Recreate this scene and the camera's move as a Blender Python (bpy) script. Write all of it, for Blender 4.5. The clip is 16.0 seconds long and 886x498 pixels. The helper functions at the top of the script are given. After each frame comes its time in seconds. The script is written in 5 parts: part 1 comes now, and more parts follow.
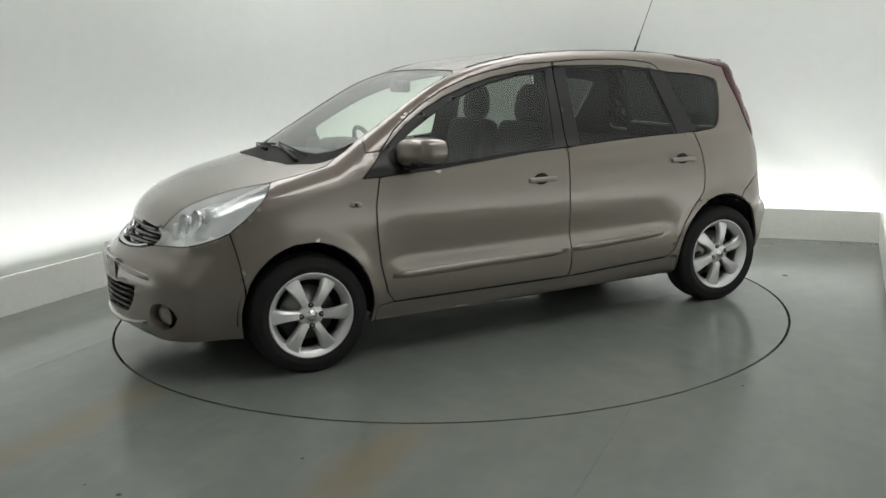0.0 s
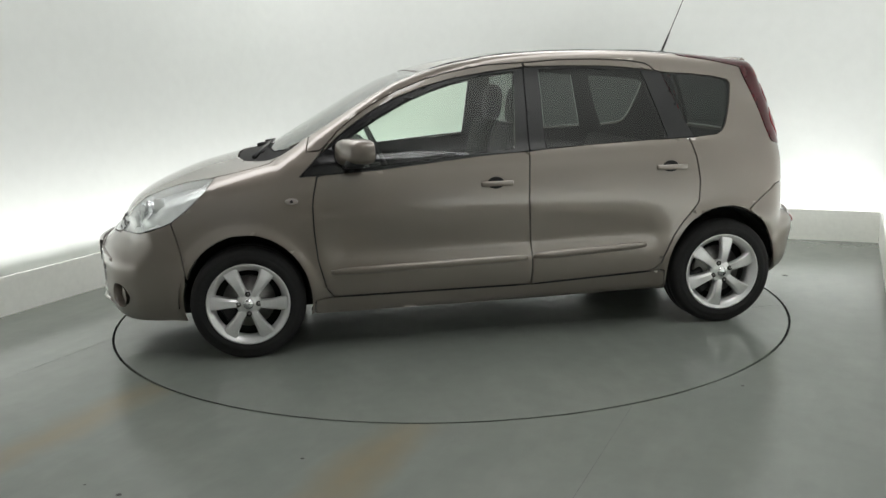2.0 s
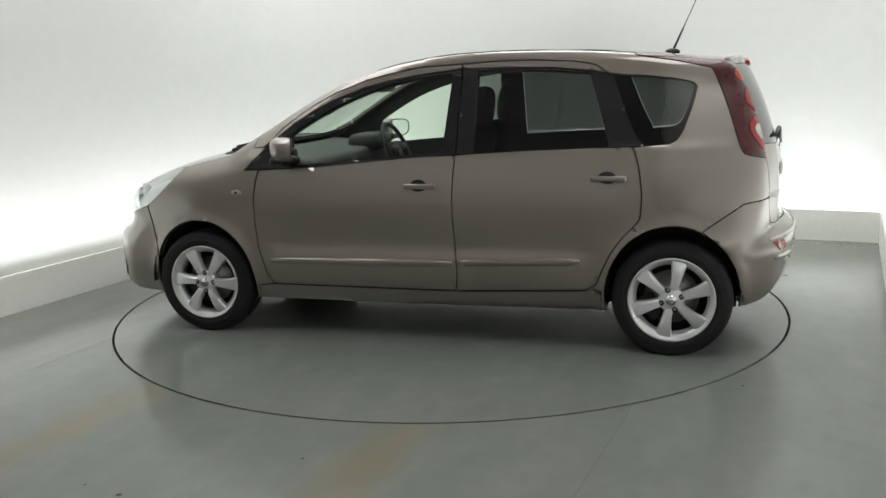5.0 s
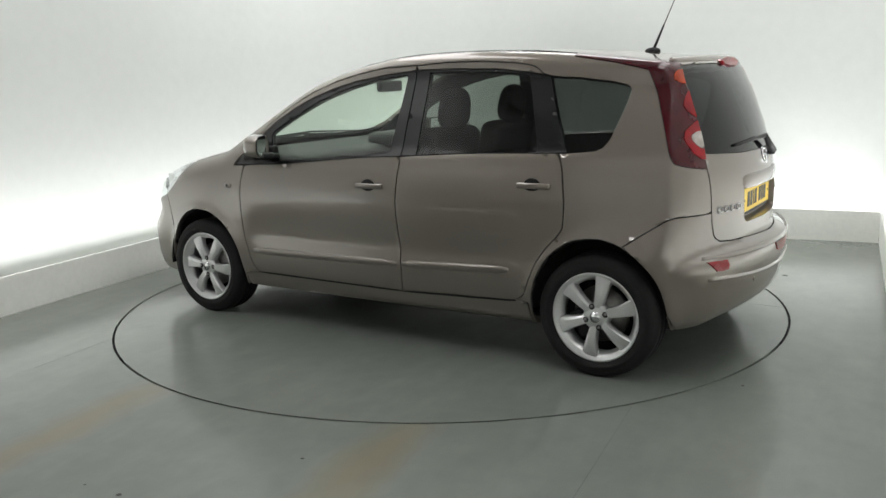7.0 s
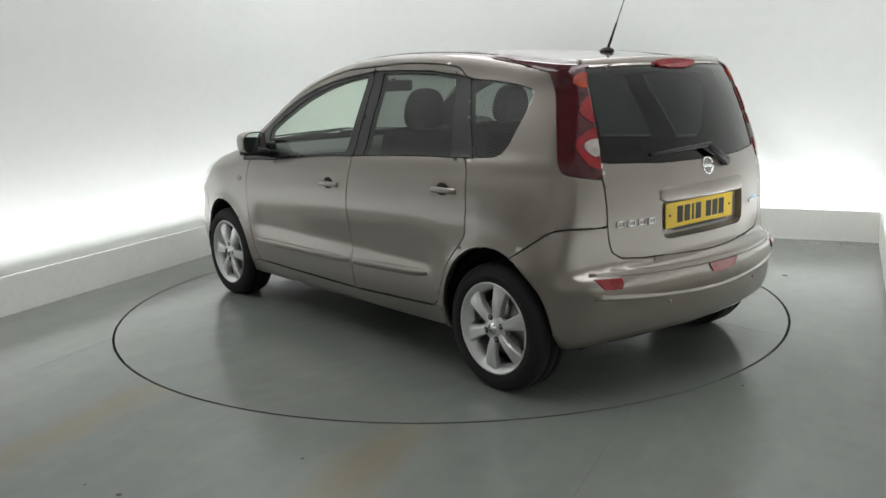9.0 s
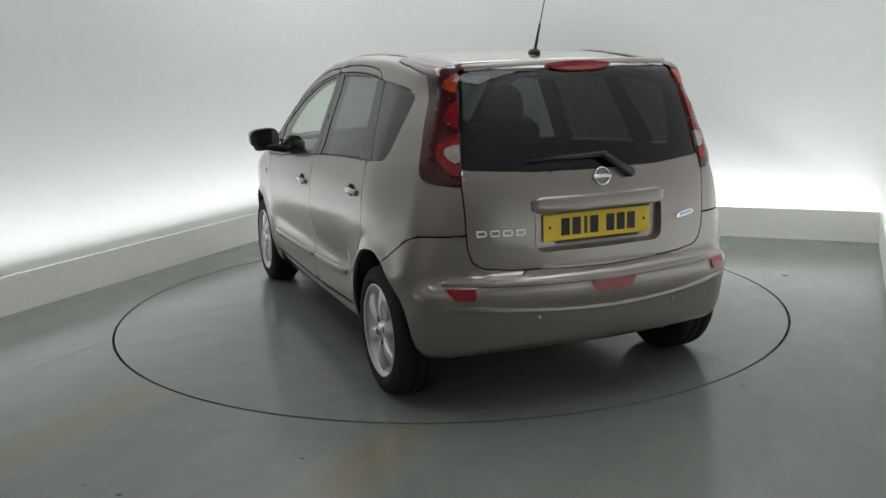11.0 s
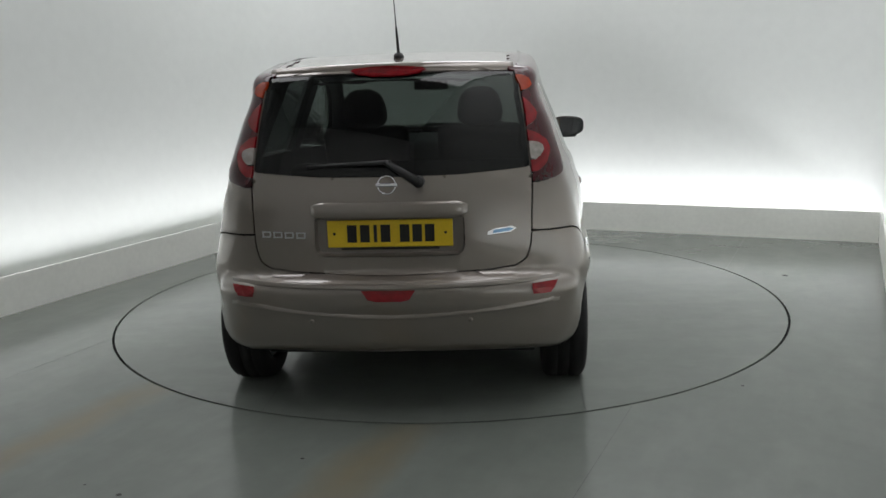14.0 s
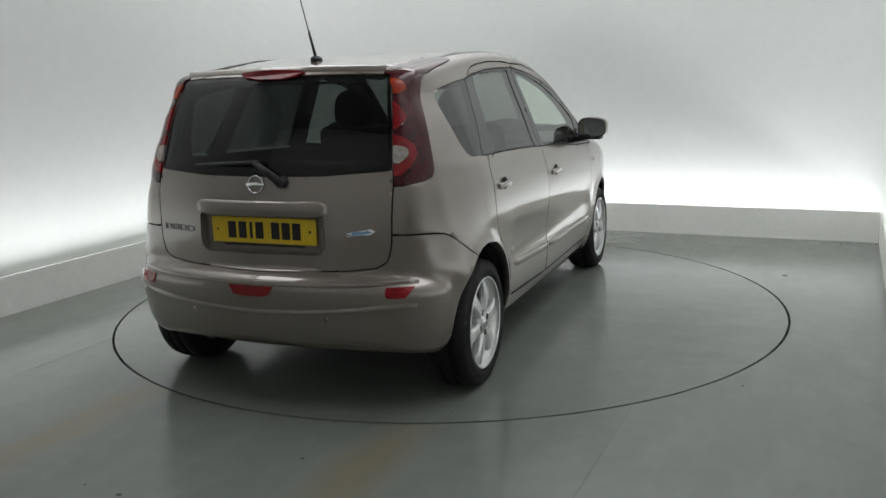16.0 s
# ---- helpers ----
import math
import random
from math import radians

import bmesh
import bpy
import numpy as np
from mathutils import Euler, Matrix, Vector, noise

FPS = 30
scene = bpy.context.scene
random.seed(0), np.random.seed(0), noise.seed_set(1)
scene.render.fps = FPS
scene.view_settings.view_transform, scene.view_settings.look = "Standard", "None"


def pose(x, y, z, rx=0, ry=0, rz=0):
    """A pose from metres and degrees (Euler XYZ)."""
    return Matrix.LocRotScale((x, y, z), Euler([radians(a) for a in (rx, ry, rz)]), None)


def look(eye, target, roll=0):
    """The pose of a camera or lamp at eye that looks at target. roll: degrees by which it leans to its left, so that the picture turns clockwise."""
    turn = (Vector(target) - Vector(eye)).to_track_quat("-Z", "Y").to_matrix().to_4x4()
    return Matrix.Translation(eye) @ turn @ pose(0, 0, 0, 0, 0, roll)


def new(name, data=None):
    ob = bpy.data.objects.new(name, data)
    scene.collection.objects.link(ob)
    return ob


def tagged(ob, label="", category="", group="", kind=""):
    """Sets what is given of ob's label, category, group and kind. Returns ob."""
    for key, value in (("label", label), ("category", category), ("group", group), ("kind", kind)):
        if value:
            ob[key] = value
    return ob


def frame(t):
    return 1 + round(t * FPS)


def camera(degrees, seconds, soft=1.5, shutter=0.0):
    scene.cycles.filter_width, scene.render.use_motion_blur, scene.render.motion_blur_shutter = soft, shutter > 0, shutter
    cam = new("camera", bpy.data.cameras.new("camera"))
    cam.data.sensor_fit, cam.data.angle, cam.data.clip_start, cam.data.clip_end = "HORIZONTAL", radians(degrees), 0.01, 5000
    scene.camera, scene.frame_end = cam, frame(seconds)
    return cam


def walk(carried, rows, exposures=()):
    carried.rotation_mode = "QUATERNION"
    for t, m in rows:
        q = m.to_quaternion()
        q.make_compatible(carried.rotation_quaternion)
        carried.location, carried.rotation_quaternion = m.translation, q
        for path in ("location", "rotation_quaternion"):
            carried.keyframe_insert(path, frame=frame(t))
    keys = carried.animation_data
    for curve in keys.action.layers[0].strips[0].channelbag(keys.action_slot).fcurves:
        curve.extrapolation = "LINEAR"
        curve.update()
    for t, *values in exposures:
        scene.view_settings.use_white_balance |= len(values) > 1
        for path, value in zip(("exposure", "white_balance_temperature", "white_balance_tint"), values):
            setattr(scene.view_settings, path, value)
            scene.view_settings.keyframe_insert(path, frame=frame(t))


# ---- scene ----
# Car-photo booth with a turntable. World origin: turntable centre. Scale from the 2.60 m wheelbase.
cam = camera(54.29, 16.0)
EYE = look((0, -5.4192, 1.4148), (-0.0297, -0.5171, 0.4309), -1.7755)
walk(cam, [(0, EYE), (16, EYE)], exposures=[(0, -0.31, 6560, 9), (1.5, -0.14, 6560, 9), (3.5, -0.02, 6550, 9.5), (8, -0.02, 6480, 10.5), (9, -0.12, 6440, 11.5), (12.5, -0.55, 6350, 11.5), (14, -0.50, 6350, 11.5), (16, -0.46, 6350, 11.5)])

TURN = [(0.0, 205.96), (0.5, 201.96), (1.0, 197.67), (1.5, 193.48), (2.0, 189.22), (2.5, 185.24), (3.0, 180.96), (3.5, 176.92),
        (4.0, 172.78), (6.5, 151.59), (7.0, 147.26), (7.5, 143.08), (8.0, 138.68), (8.5, 134.5), (9.0, 130.15), (11.5, 108.02),
        (12.0, 103.51), (12.5, 99.33), (13.0, 94.81), (13.5, 90.53), (14.0, 85.91), (14.5, 82.1), (15.0, 77.55), (15.5, 73.17), (16.0, 68.48)]
ROOM = pose(0, 0, 0, 0, 0, -24.77)   # the booth stands askew to the camera
LEFT, RIGHT, BACK, FRONT = -2.518, 2.552, 2.66, -7.0   # kerb faces, in the booth's own axes
KERB, SLOT, TOP = 0.25, 0.42, 5.2

# ---- light: cove strips behind the kerb, and unseen fill lamps added under the ceiling ----
world = bpy.data.worlds.new("booth_air")
scene.world = world
world.use_nodes = True
world.node_tree.nodes["Background"].inputs[0].default_value = (0.9, 0.95, 1.0, 1)
world.node_tree.nodes["Background"].inputs[1].default_value = 0.05


def area_lamp(name, m, sx, sy, power, colour=(1, 1, 1)):
    d = bpy.data.lights.new(name, "AREA")
    d.shape, d.size, d.size_y, d.energy, d.color = "RECTANGLE", sx, sy, power, colour
    ob = new(name, d)
    ob.matrix_world = m
    return ob


# added fill lamps above the view, to even out the walls and floor
for lx, ly, sx, sy, p in ((LEFT + 0.35, -0.65, 1.3, 6.0, 112), (RIGHT - 0.35, -0.65, 1.3, 6.0, 104), (0.02, BACK - 0.35, 2.4, 1.3, 62)):
    area_lamp("wall_washer", ROOM @ pose(lx, ly, TOP - 0.14), sx, sy, p, (1.0, 0.99, 0.99))
area_lamp("cove_lamp", ROOM @ pose(LEFT - 0.24, (BACK + FRONT) / 2 + 1.5, 0.10, 180, 30, 0), 0.05, 6.4, 31.5, (1.0, 1.0, 1.0))
area_lamp("cove_lamp", ROOM @ pose((LEFT + RIGHT) / 2, BACK + 0.24, 0.10, 150, 0, 0), 5.0, 0.05, 19, (1.0, 1.0, 1.0))
area_lamp("cove_lamp", ROOM @ pose(RIGHT + 0.24, (BACK + FRONT) / 2 + 1.5, 0.10, 180, -30, 0), 0.05, 6.4, 39, (1.0, 1.0, 1.0))


# ---- materials ----
def mat(name, colour, rough=0.5, metal=0.0, bump=0.0, scale=40.0, vary=0.08, big=3.0, coat=0.0, rough_vary=0.0, trans=0.0, ior=1.45, emit=0.0, flake=0.0):
    m = bpy.data.materials.new(name)
    m.use_nodes = True
    nt = m.node_tree
    b = nt.nodes["Principled BSDF"]
    b.inputs["Roughness"].default_value, b.inputs["Metallic"].default_value = rough, metal
    b.inputs["IOR"].default_value = ior
    b.inputs["Coat Weight"].default_value, b.inputs["Coat Roughness"].default_value = coat, 0.008 if flake else 0.025
    b.inputs["Coat IOR"].default_value = 1.8 if flake else 1.5
    b.inputs["Transmission Weight"].default_value = trans
    b.inputs["Base Color"].default_value = (*colour, 1)
    if emit:
        b.inputs["Emission Color"].default_value, b.inputs["Emission Strength"].default_value = (*colour, 1), emit
    co = nt.nodes.new("ShaderNodeTexCoord")
    if vary:
        fine, wide = nt.nodes.new("ShaderNodeTexNoise"), nt.nodes.new("ShaderNodeTexNoise")
        fine.inputs["Scale"].default_value, wide.inputs["Scale"].default_value = scale, big
        fine.inputs["Detail"].default_value = wide.inputs["Detail"].default_value = 4
        add = nt.nodes.new("ShaderNodeMath")
        add.operation = "ADD"
        ramp = nt.nodes.new("ShaderNodeMapRange")
        ramp.inputs["From Min"].default_value, ramp.inputs["From Max"].default_value = 0.7, 1.3
        ramp.inputs["To Min"].default_value, ramp.inputs["To Max"].default_value = 1 - vary, 1 + vary
        mul = nt.nodes.new("ShaderNodeVectorMath")
        mul.operation = "MULTIPLY"
        mul.inputs[0].default_value = colour
        for n in (fine, wide):
            nt.links.new(co.outputs["Object"], n.inputs["Vector"])
        nt.links.new(fine.outputs["Fac"], add.inputs[0])
        nt.links.new(wide.outputs["Fac"], add.inputs[1])
        nt.links.new(add.outputs[0], ramp.inputs["Value"])
        nt.links.new(ramp.outputs[0], mul.inputs[1])
        nt.links.new(mul.outputs[0], b.inputs["Base Color"])
        if rough_vary:
            rr = nt.nodes.new("ShaderNodeMapRange")
            rr.inputs["From Min"].default_value, rr.inputs["From Max"].default_value = 0.3, 0.7
            rr.inputs["To Min"].default_value, rr.inputs["To Max"].default_value = rough - rough_vary, rough + rough_vary
            nt.links.new(wide.outputs["Fac"], rr.inputs["Value"])
            nt.links.new(rr.outputs[0], b.inputs["Roughness"])
        if bump:
            bp = nt.nodes.new("ShaderNodeBump")
            bp.inputs["Strength"].default_value, bp.inputs["Distance"].default_value = bump, 0.004
            nt.links.new(fine.outputs["Fac"], bp.inputs["Height"])
            nt.links.new(bp.outputs[0], b.inputs["Normal"])
    if flake:
        v = nt.nodes.new("ShaderNodeTexVoronoi")
        v.inputs["Scale"].default_value = 900
        bp = nt.nodes.new("ShaderNodeBump")
        bp.inputs["Strength"].default_value, bp.inputs["Distance"].default_value = flake, 0.0006
        nt.links.new(co.outputs["Object"], v.inputs["Vector"])
        nt.links.new(v.outputs["Distance"], bp.inputs["Height"])
        nt.links.new(bp.outputs[0], b.inputs["Normal"])
    return m


def glass(name, tint, gloss=0.05):
    """Thin window glass: tinted see-through with a Fresnel gloss."""
    m = bpy.data.materials.new(name)
    m.use_nodes = True
    nt = m.node_tree
    nt.nodes.remove(nt.nodes["Principled BSDF"])
    t, g, x, f, p, a = (nt.nodes.new("ShaderNode" + k) for k in ("BsdfTransparent", "BsdfGlossy", "MixShader", "LayerWeight", "Math", "Math"))
    t.inputs[0].default_value = (*tint, 1)
    g.inputs["Roughness"].default_value = 0.0
    g.inputs[0].default_value = (1, 1, 1, 1)
    f.inputs["Blend"].default_value = 0.5
    p.operation, a.operation = "POWER", "MULTIPLY_ADD"
    p.inputs[1].default_value, a.inputs[1].default_value, a.inputs[2].default_value = 4.0, 0.85, gloss
    nt.links.new(f.outputs["Facing"], p.inputs[0])
    nt.links.new(p.outputs[0], a.inputs[0])
    nt.links.new(a.outputs[0], x.inputs[0])
    nt.links.new(t.outputs[0], x.inputs[1])
    nt.links.new(g.outputs[0], x.inputs[2])
    nt.links.new(x.outputs[0], nt.nodes["Material Output"].inputs[0])
    return m


M = dict(
    wall=mat("white_wall_paint", (0.78, 0.80, 0.78), 0.8, vary=0.02, scale=12, big=0.7, bump=0.03),
    ceiling=mat("grey_ceiling_paint", (0.36, 0.36, 0.36), 0.8, vary=0.05, scale=12, big=0.7),
    bounce_wall=mat("off_white_bounce_wall", (0.76, 0.76, 0.745), 0.8, vary=0.05, scale=12, big=0.7),
    kerb=mat("white_kerb_paint", (0.84, 0.85, 0.80), 0.55, vary=0.04, scale=30, big=2, bump=0.05),
    paint=mat("bronze_metallic_paint", (0.192, 0.164, 0.137), 0.36, 0.50, vary=0.02, scale=300, big=2, coat=1.0, flake=0.03),
    black=mat("black_plastic", (0.009, 0.009, 0.010), 0.5, vary=0.2, scale=150, bump=0.1),
    gloss_black=mat("gloss_black_trim", (0.01, 0.01, 0.011), 0.18, vary=0.1, scale=60, coat=0.3),
    rubber=mat("tyre_rubber", (0.008, 0.008, 0.008), 0.85, vary=0.25, scale=60, bump=0.2),
    liner=mat("wheel_well_liner", (0.01, 0.01, 0.01), 0.9, vary=0.2, scale=50, bump=0.2),
    alloy=mat("silver_alloy", (0.66, 0.66, 0.66), 0.32, 0.55, vary=0.05, scale=80, coat=0.4),
    badge=mat("satin_badge_chrome", (0.50, 0.50, 0.51), 0.30, 0.9, vary=0.05),
    chrome=mat("chrome", (0.72, 0.72, 0.73), 0.17, 1.0, vary=0.02),
    steel=mat("brake_steel", (0.3, 0.29, 0.28), 0.4, 1.0, vary=0.2, scale=60),
    clear=glass("clear_window_glass", (0.85, 0.93, 0.86)),
    privacy=glass("privacy_window_glass", (0.225, 0.245, 0.235), 0.045),
    deep_privacy=glass("dark_privacy_glass", (0.078, 0.090, 0.087), 0.034),
    lens=glass("clear_lamp_lens", (0.93, 0.95, 0.96)),
    red=mat("red_lamp_lens", (0.20, 0.004, 0.008), 0.18, vary=0.3, scale=30, big=12, coat=0.3),
    dark_red=mat("dark_red_lamp_lens", (0.046, 0.003, 0.006), 0.14, vary=0.3, scale=30, coat=0.3),
    orange=mat("orange_lamp_lens", (0.29, 0.03, 0.006), 0.18, vary=0.3, scale=30, coat=0.3),
    lamp_white=mat("white_lamp_lens", (0.29, 0.26, 0.24), 0.18, vary=0.35, scale=40, coat=0.4),
    reflector=mat("lamp_reflector", (0.88, 0.88, 0.86), 0.20, 0.45, vary=0.1, scale=26, bump=0.9),
    seat=mat("charcoal_seat_cloth", (0.02, 0.02, 0.021), 0.9, vary=0.25, scale=200, bump=0.3),
    dash=mat("grey_dash_plastic", (0.03, 0.03, 0.031), 0.6, vary=0.15, scale=200, bump=0.2),
    lining=mat("grey_headlining", (0.32, 0.32, 0.30), 0.9, vary=0.08, scale=200, bump=0.1),
    yellow=mat("yellow_reflective_plate", (0.72, 0.50, 0.02), 0.4, vary=0.05, scale=90),
    ink=mat("black_lettering", (0.012, 0.012, 0.012), 0.5, vary=0.1),
    mirror=mat("mirror_glass", (0.8, 0.82, 0.82), 0.03, 1.0, vary=0),
    blue=mat("blue_badge_enamel", (0.25, 0.42, 0.62), 0.25, 0.4, vary=0.1),
)


def floor_material(name, tracks, turn):
    """Grey-green floor paint: worn and dusty in pale scuffs; brown tyre tracks where cars drive in."""
    m = mat(name, (0.155, 0.170, 0.153), 0.175, vary=0.05, scale=9, big=0.9, rough_vary=0.045)
    nt = m.node_tree
    b = nt.nodes["Principled BSDF"]
    base = b.inputs["Base Color"].links[0].from_socket
    b.inputs["Specular IOR Level"].default_value = 0.36
    co = nt.nodes.new("ShaderNodeTexCoord")

    def node(kind, **sets):
        n = nt.nodes.new("ShaderNode" + kind)
        for k, v in sets.items():
            n.inputs[k.replace("_", " ")].default_value = v
        return n

    def maths(op, a, c=None, d=None):
        n = nt.nodes.new("ShaderNodeMath")
        n.operation = op
        for i, v in enumerate((a, c, d)):
            if v is None:
                continue
            if isinstance(v, (int, float)):
                n.inputs[i].default_value = v
            else:
                nt.links.new(v, n.inputs[i])
        return n.outputs[0]

    def blend(fac, colour, below):
        mx = nt.nodes.new("ShaderNodeMix")
        mx.data_type = "RGBA"
        mx.inputs["B"].default_value = (*colour, 1)
        nt.links.new(fac, mx.inputs["Factor"])
        nt.links.new(below, mx.inputs["A"])
        return mx.outputs["Result"]

    # hand-trowelled unevenness: long low waves and finer pimples
    wave, pimple = node("TexNoise", Scale=2.6, Detail=3.0, Roughness=0.55), node("TexNoise", Scale=38.0, Detail=3.0)
    for n in (wave, pimple):
        nt.links.new(co.outputs["Object"], n.inputs["Vector"])
    relief = node("Bump", Strength=0.6, Distance=0.008)
    nt.links.new(maths("ADD", wave.outputs["Fac"], maths("MULTIPLY", pimple.outputs["Fac"], 0.035)), relief.inputs["Height"])
    nt.links.new(relief.outputs[0], b.inputs["Normal"])
    # pale dusty scuffs, drawn out along the wheels' way
    mp = node("Mapping", Scale=(2.2, 0.8, 1), Rotation=(0, 0, radians(turn)))
    ns = node("TexNoise", Scale=2.0, Detail=6.0, Roughness=0.62)
    nt.links.new(co.outputs["Object"], mp.inputs["Vector"])
    nt.links.new(mp.outputs[0], ns.inputs["Vector"])
    scuff = node("MapRange", From_Min=0.46, From_Max=0.80, To_Min=0.0, To_Max=0.26)
    nt.links.new(ns.outputs["Fac"], scuff.inputs["Value"])
    col = blend(scuff.outputs[0], (0.25, 0.26, 0.235), base)
    if tracks:
        sep = node("SeparateXYZ")
        nt.links.new(co.outputs["Object"], sep.inputs[0])
        wob = node("TexNoise", Scale=3.0, Detail=3.0)
        nt.links.new(co.outputs["Object"], wob.inputs["Vector"])
        for c in (-0.66, 0.705):
            off = maths("ABSOLUTE", maths("ADD", sep.outputs[0], maths("MULTIPLY_ADD", wob.outputs["Fac"], 0.16, -c - 0.08)))
            band = node("MapRange", From_Min=0.17, From_Max=0.03, To_Min=0.0, To_Max=1.0)
            nt.links.new(off, band.inputs["Value"])
            far = node("MapRange", From_Min=-1.6, From_Max=-2.2, To_Min=0.0, To_Max=1.0)
            nt.links.new(sep.outputs[1], far.inputs["Value"])
            fac = maths("MULTIPLY", maths("MULTIPLY", band.outputs[0], far.outputs[0]), maths("MULTIPLY_ADD", ns.outputs["Fac"], 0.9, 0.02))
            col = blend(fac, (0.20, 0.155, 0.085), col)
    nt.links.new(col, b.inputs["Base Color"])
    return m


M["floor"] = floor_material("grey_green_floor_paint", True, 0)
M["table"] = floor_material("grey_green_turntable_paint", False, 30)
M["joint"] = mat("dark_floor_joint", (0.06, 0.065, 0.06), 0.6, vary=0.2, scale=30)
M["speck"] = mat("dark_floor_dirt", (0.02, 0.02, 0.018), 0.8, vary=0.3, scale=60)


# ---- mesh helpers ----
def link(name, bm, material, parent=None, smooth=True):
    me = bpy.data.meshes.new(name)
    bm.normal_update()
    bm.to_mesh(me)
    bm.free()
    if smooth:
        for p in me.polygons:
            p.use_smooth = True
    for mm in (material if isinstance(material, (list, tuple)) else [material]):
        me.materials.append(mm)
    ob = new(name, me)
    if parent is not None:
        ob.parent = parent
    return ob


def part(name, bm, material, parent, label="", smooth=True):
    ob = link(name, bm, material, parent, smooth)
    return tagged(ob, label)


def box(bm, x0, x1, y0, y1, z0, z1, bevel=0.0, m=None, seg=2):
    b = bmesh.new()
    bmesh.ops.create_cube(b, size=1)
    for v in b.verts:
        v.co = Vector((x0 + (v.co.x + 0.5) * (x1 - x0), y0 + (v.co.y + 0.5) * (y1 - y0), z0 + (v.co.z + 0.5) * (z1 - z0)))
    if bevel:
        bmesh.ops.bevel(b, geom=b.edges[:], offset=bevel, segments=seg, affect="EDGES", profile=0.5)
    if m is not None:
        b.transform(m)
    join(bm, b)
    return bm


def join(bm, b):
    me = bpy.data.meshes.new("tmp")
    b.to_mesh(me)
    b.free()
    bm.from_mesh(me)
    bpy.data.meshes.remove(me)


def sharpen(bm, degrees=35):
    bm.normal_update()
    for e in bm.edges:
        if len(e.link_faces) == 2 and e.calc_face_angle(0) > radians(degrees):
            e.smooth = False
    return bm


# ---- the booth ----
def prism(bm, outline, z0, z1):
    lo = [bm.verts.new((x, y, z0)) for x, y in outline]
    hi = [bm.verts.new((x, y, z1)) for x, y in outline]
    n = len(outline)
    for i in range(n):
        bm.faces.new((lo[i], lo[(i + 1) % n], hi[(i + 1) % n], hi[i]))
    bm.faces.new(hi)
    bm.faces.new(lo[::-1])
    return bm


def ring_path(r, inset, n=10):
    """A run round the booth at a distance behind the kerb faces, with rounded back corners."""
    x0, x1, y1, y0 = LEFT - inset, RIGHT + inset, BACK + inset, FRONT - inset
    pts = [(x0, y0), (x0, y1 - r)]
    pts += [(x0 + r - r * math.cos(a), y1 - r + r * math.sin(a)) for a in np.linspace(0, math.pi / 2, n)[1:]]
    pts += [(x1 - r + r * math.sin(a), y1 - r + r * math.cos(a)) for a in np.linspace(0, math.pi / 2, n)]
    return pts + [(x1, y0)]


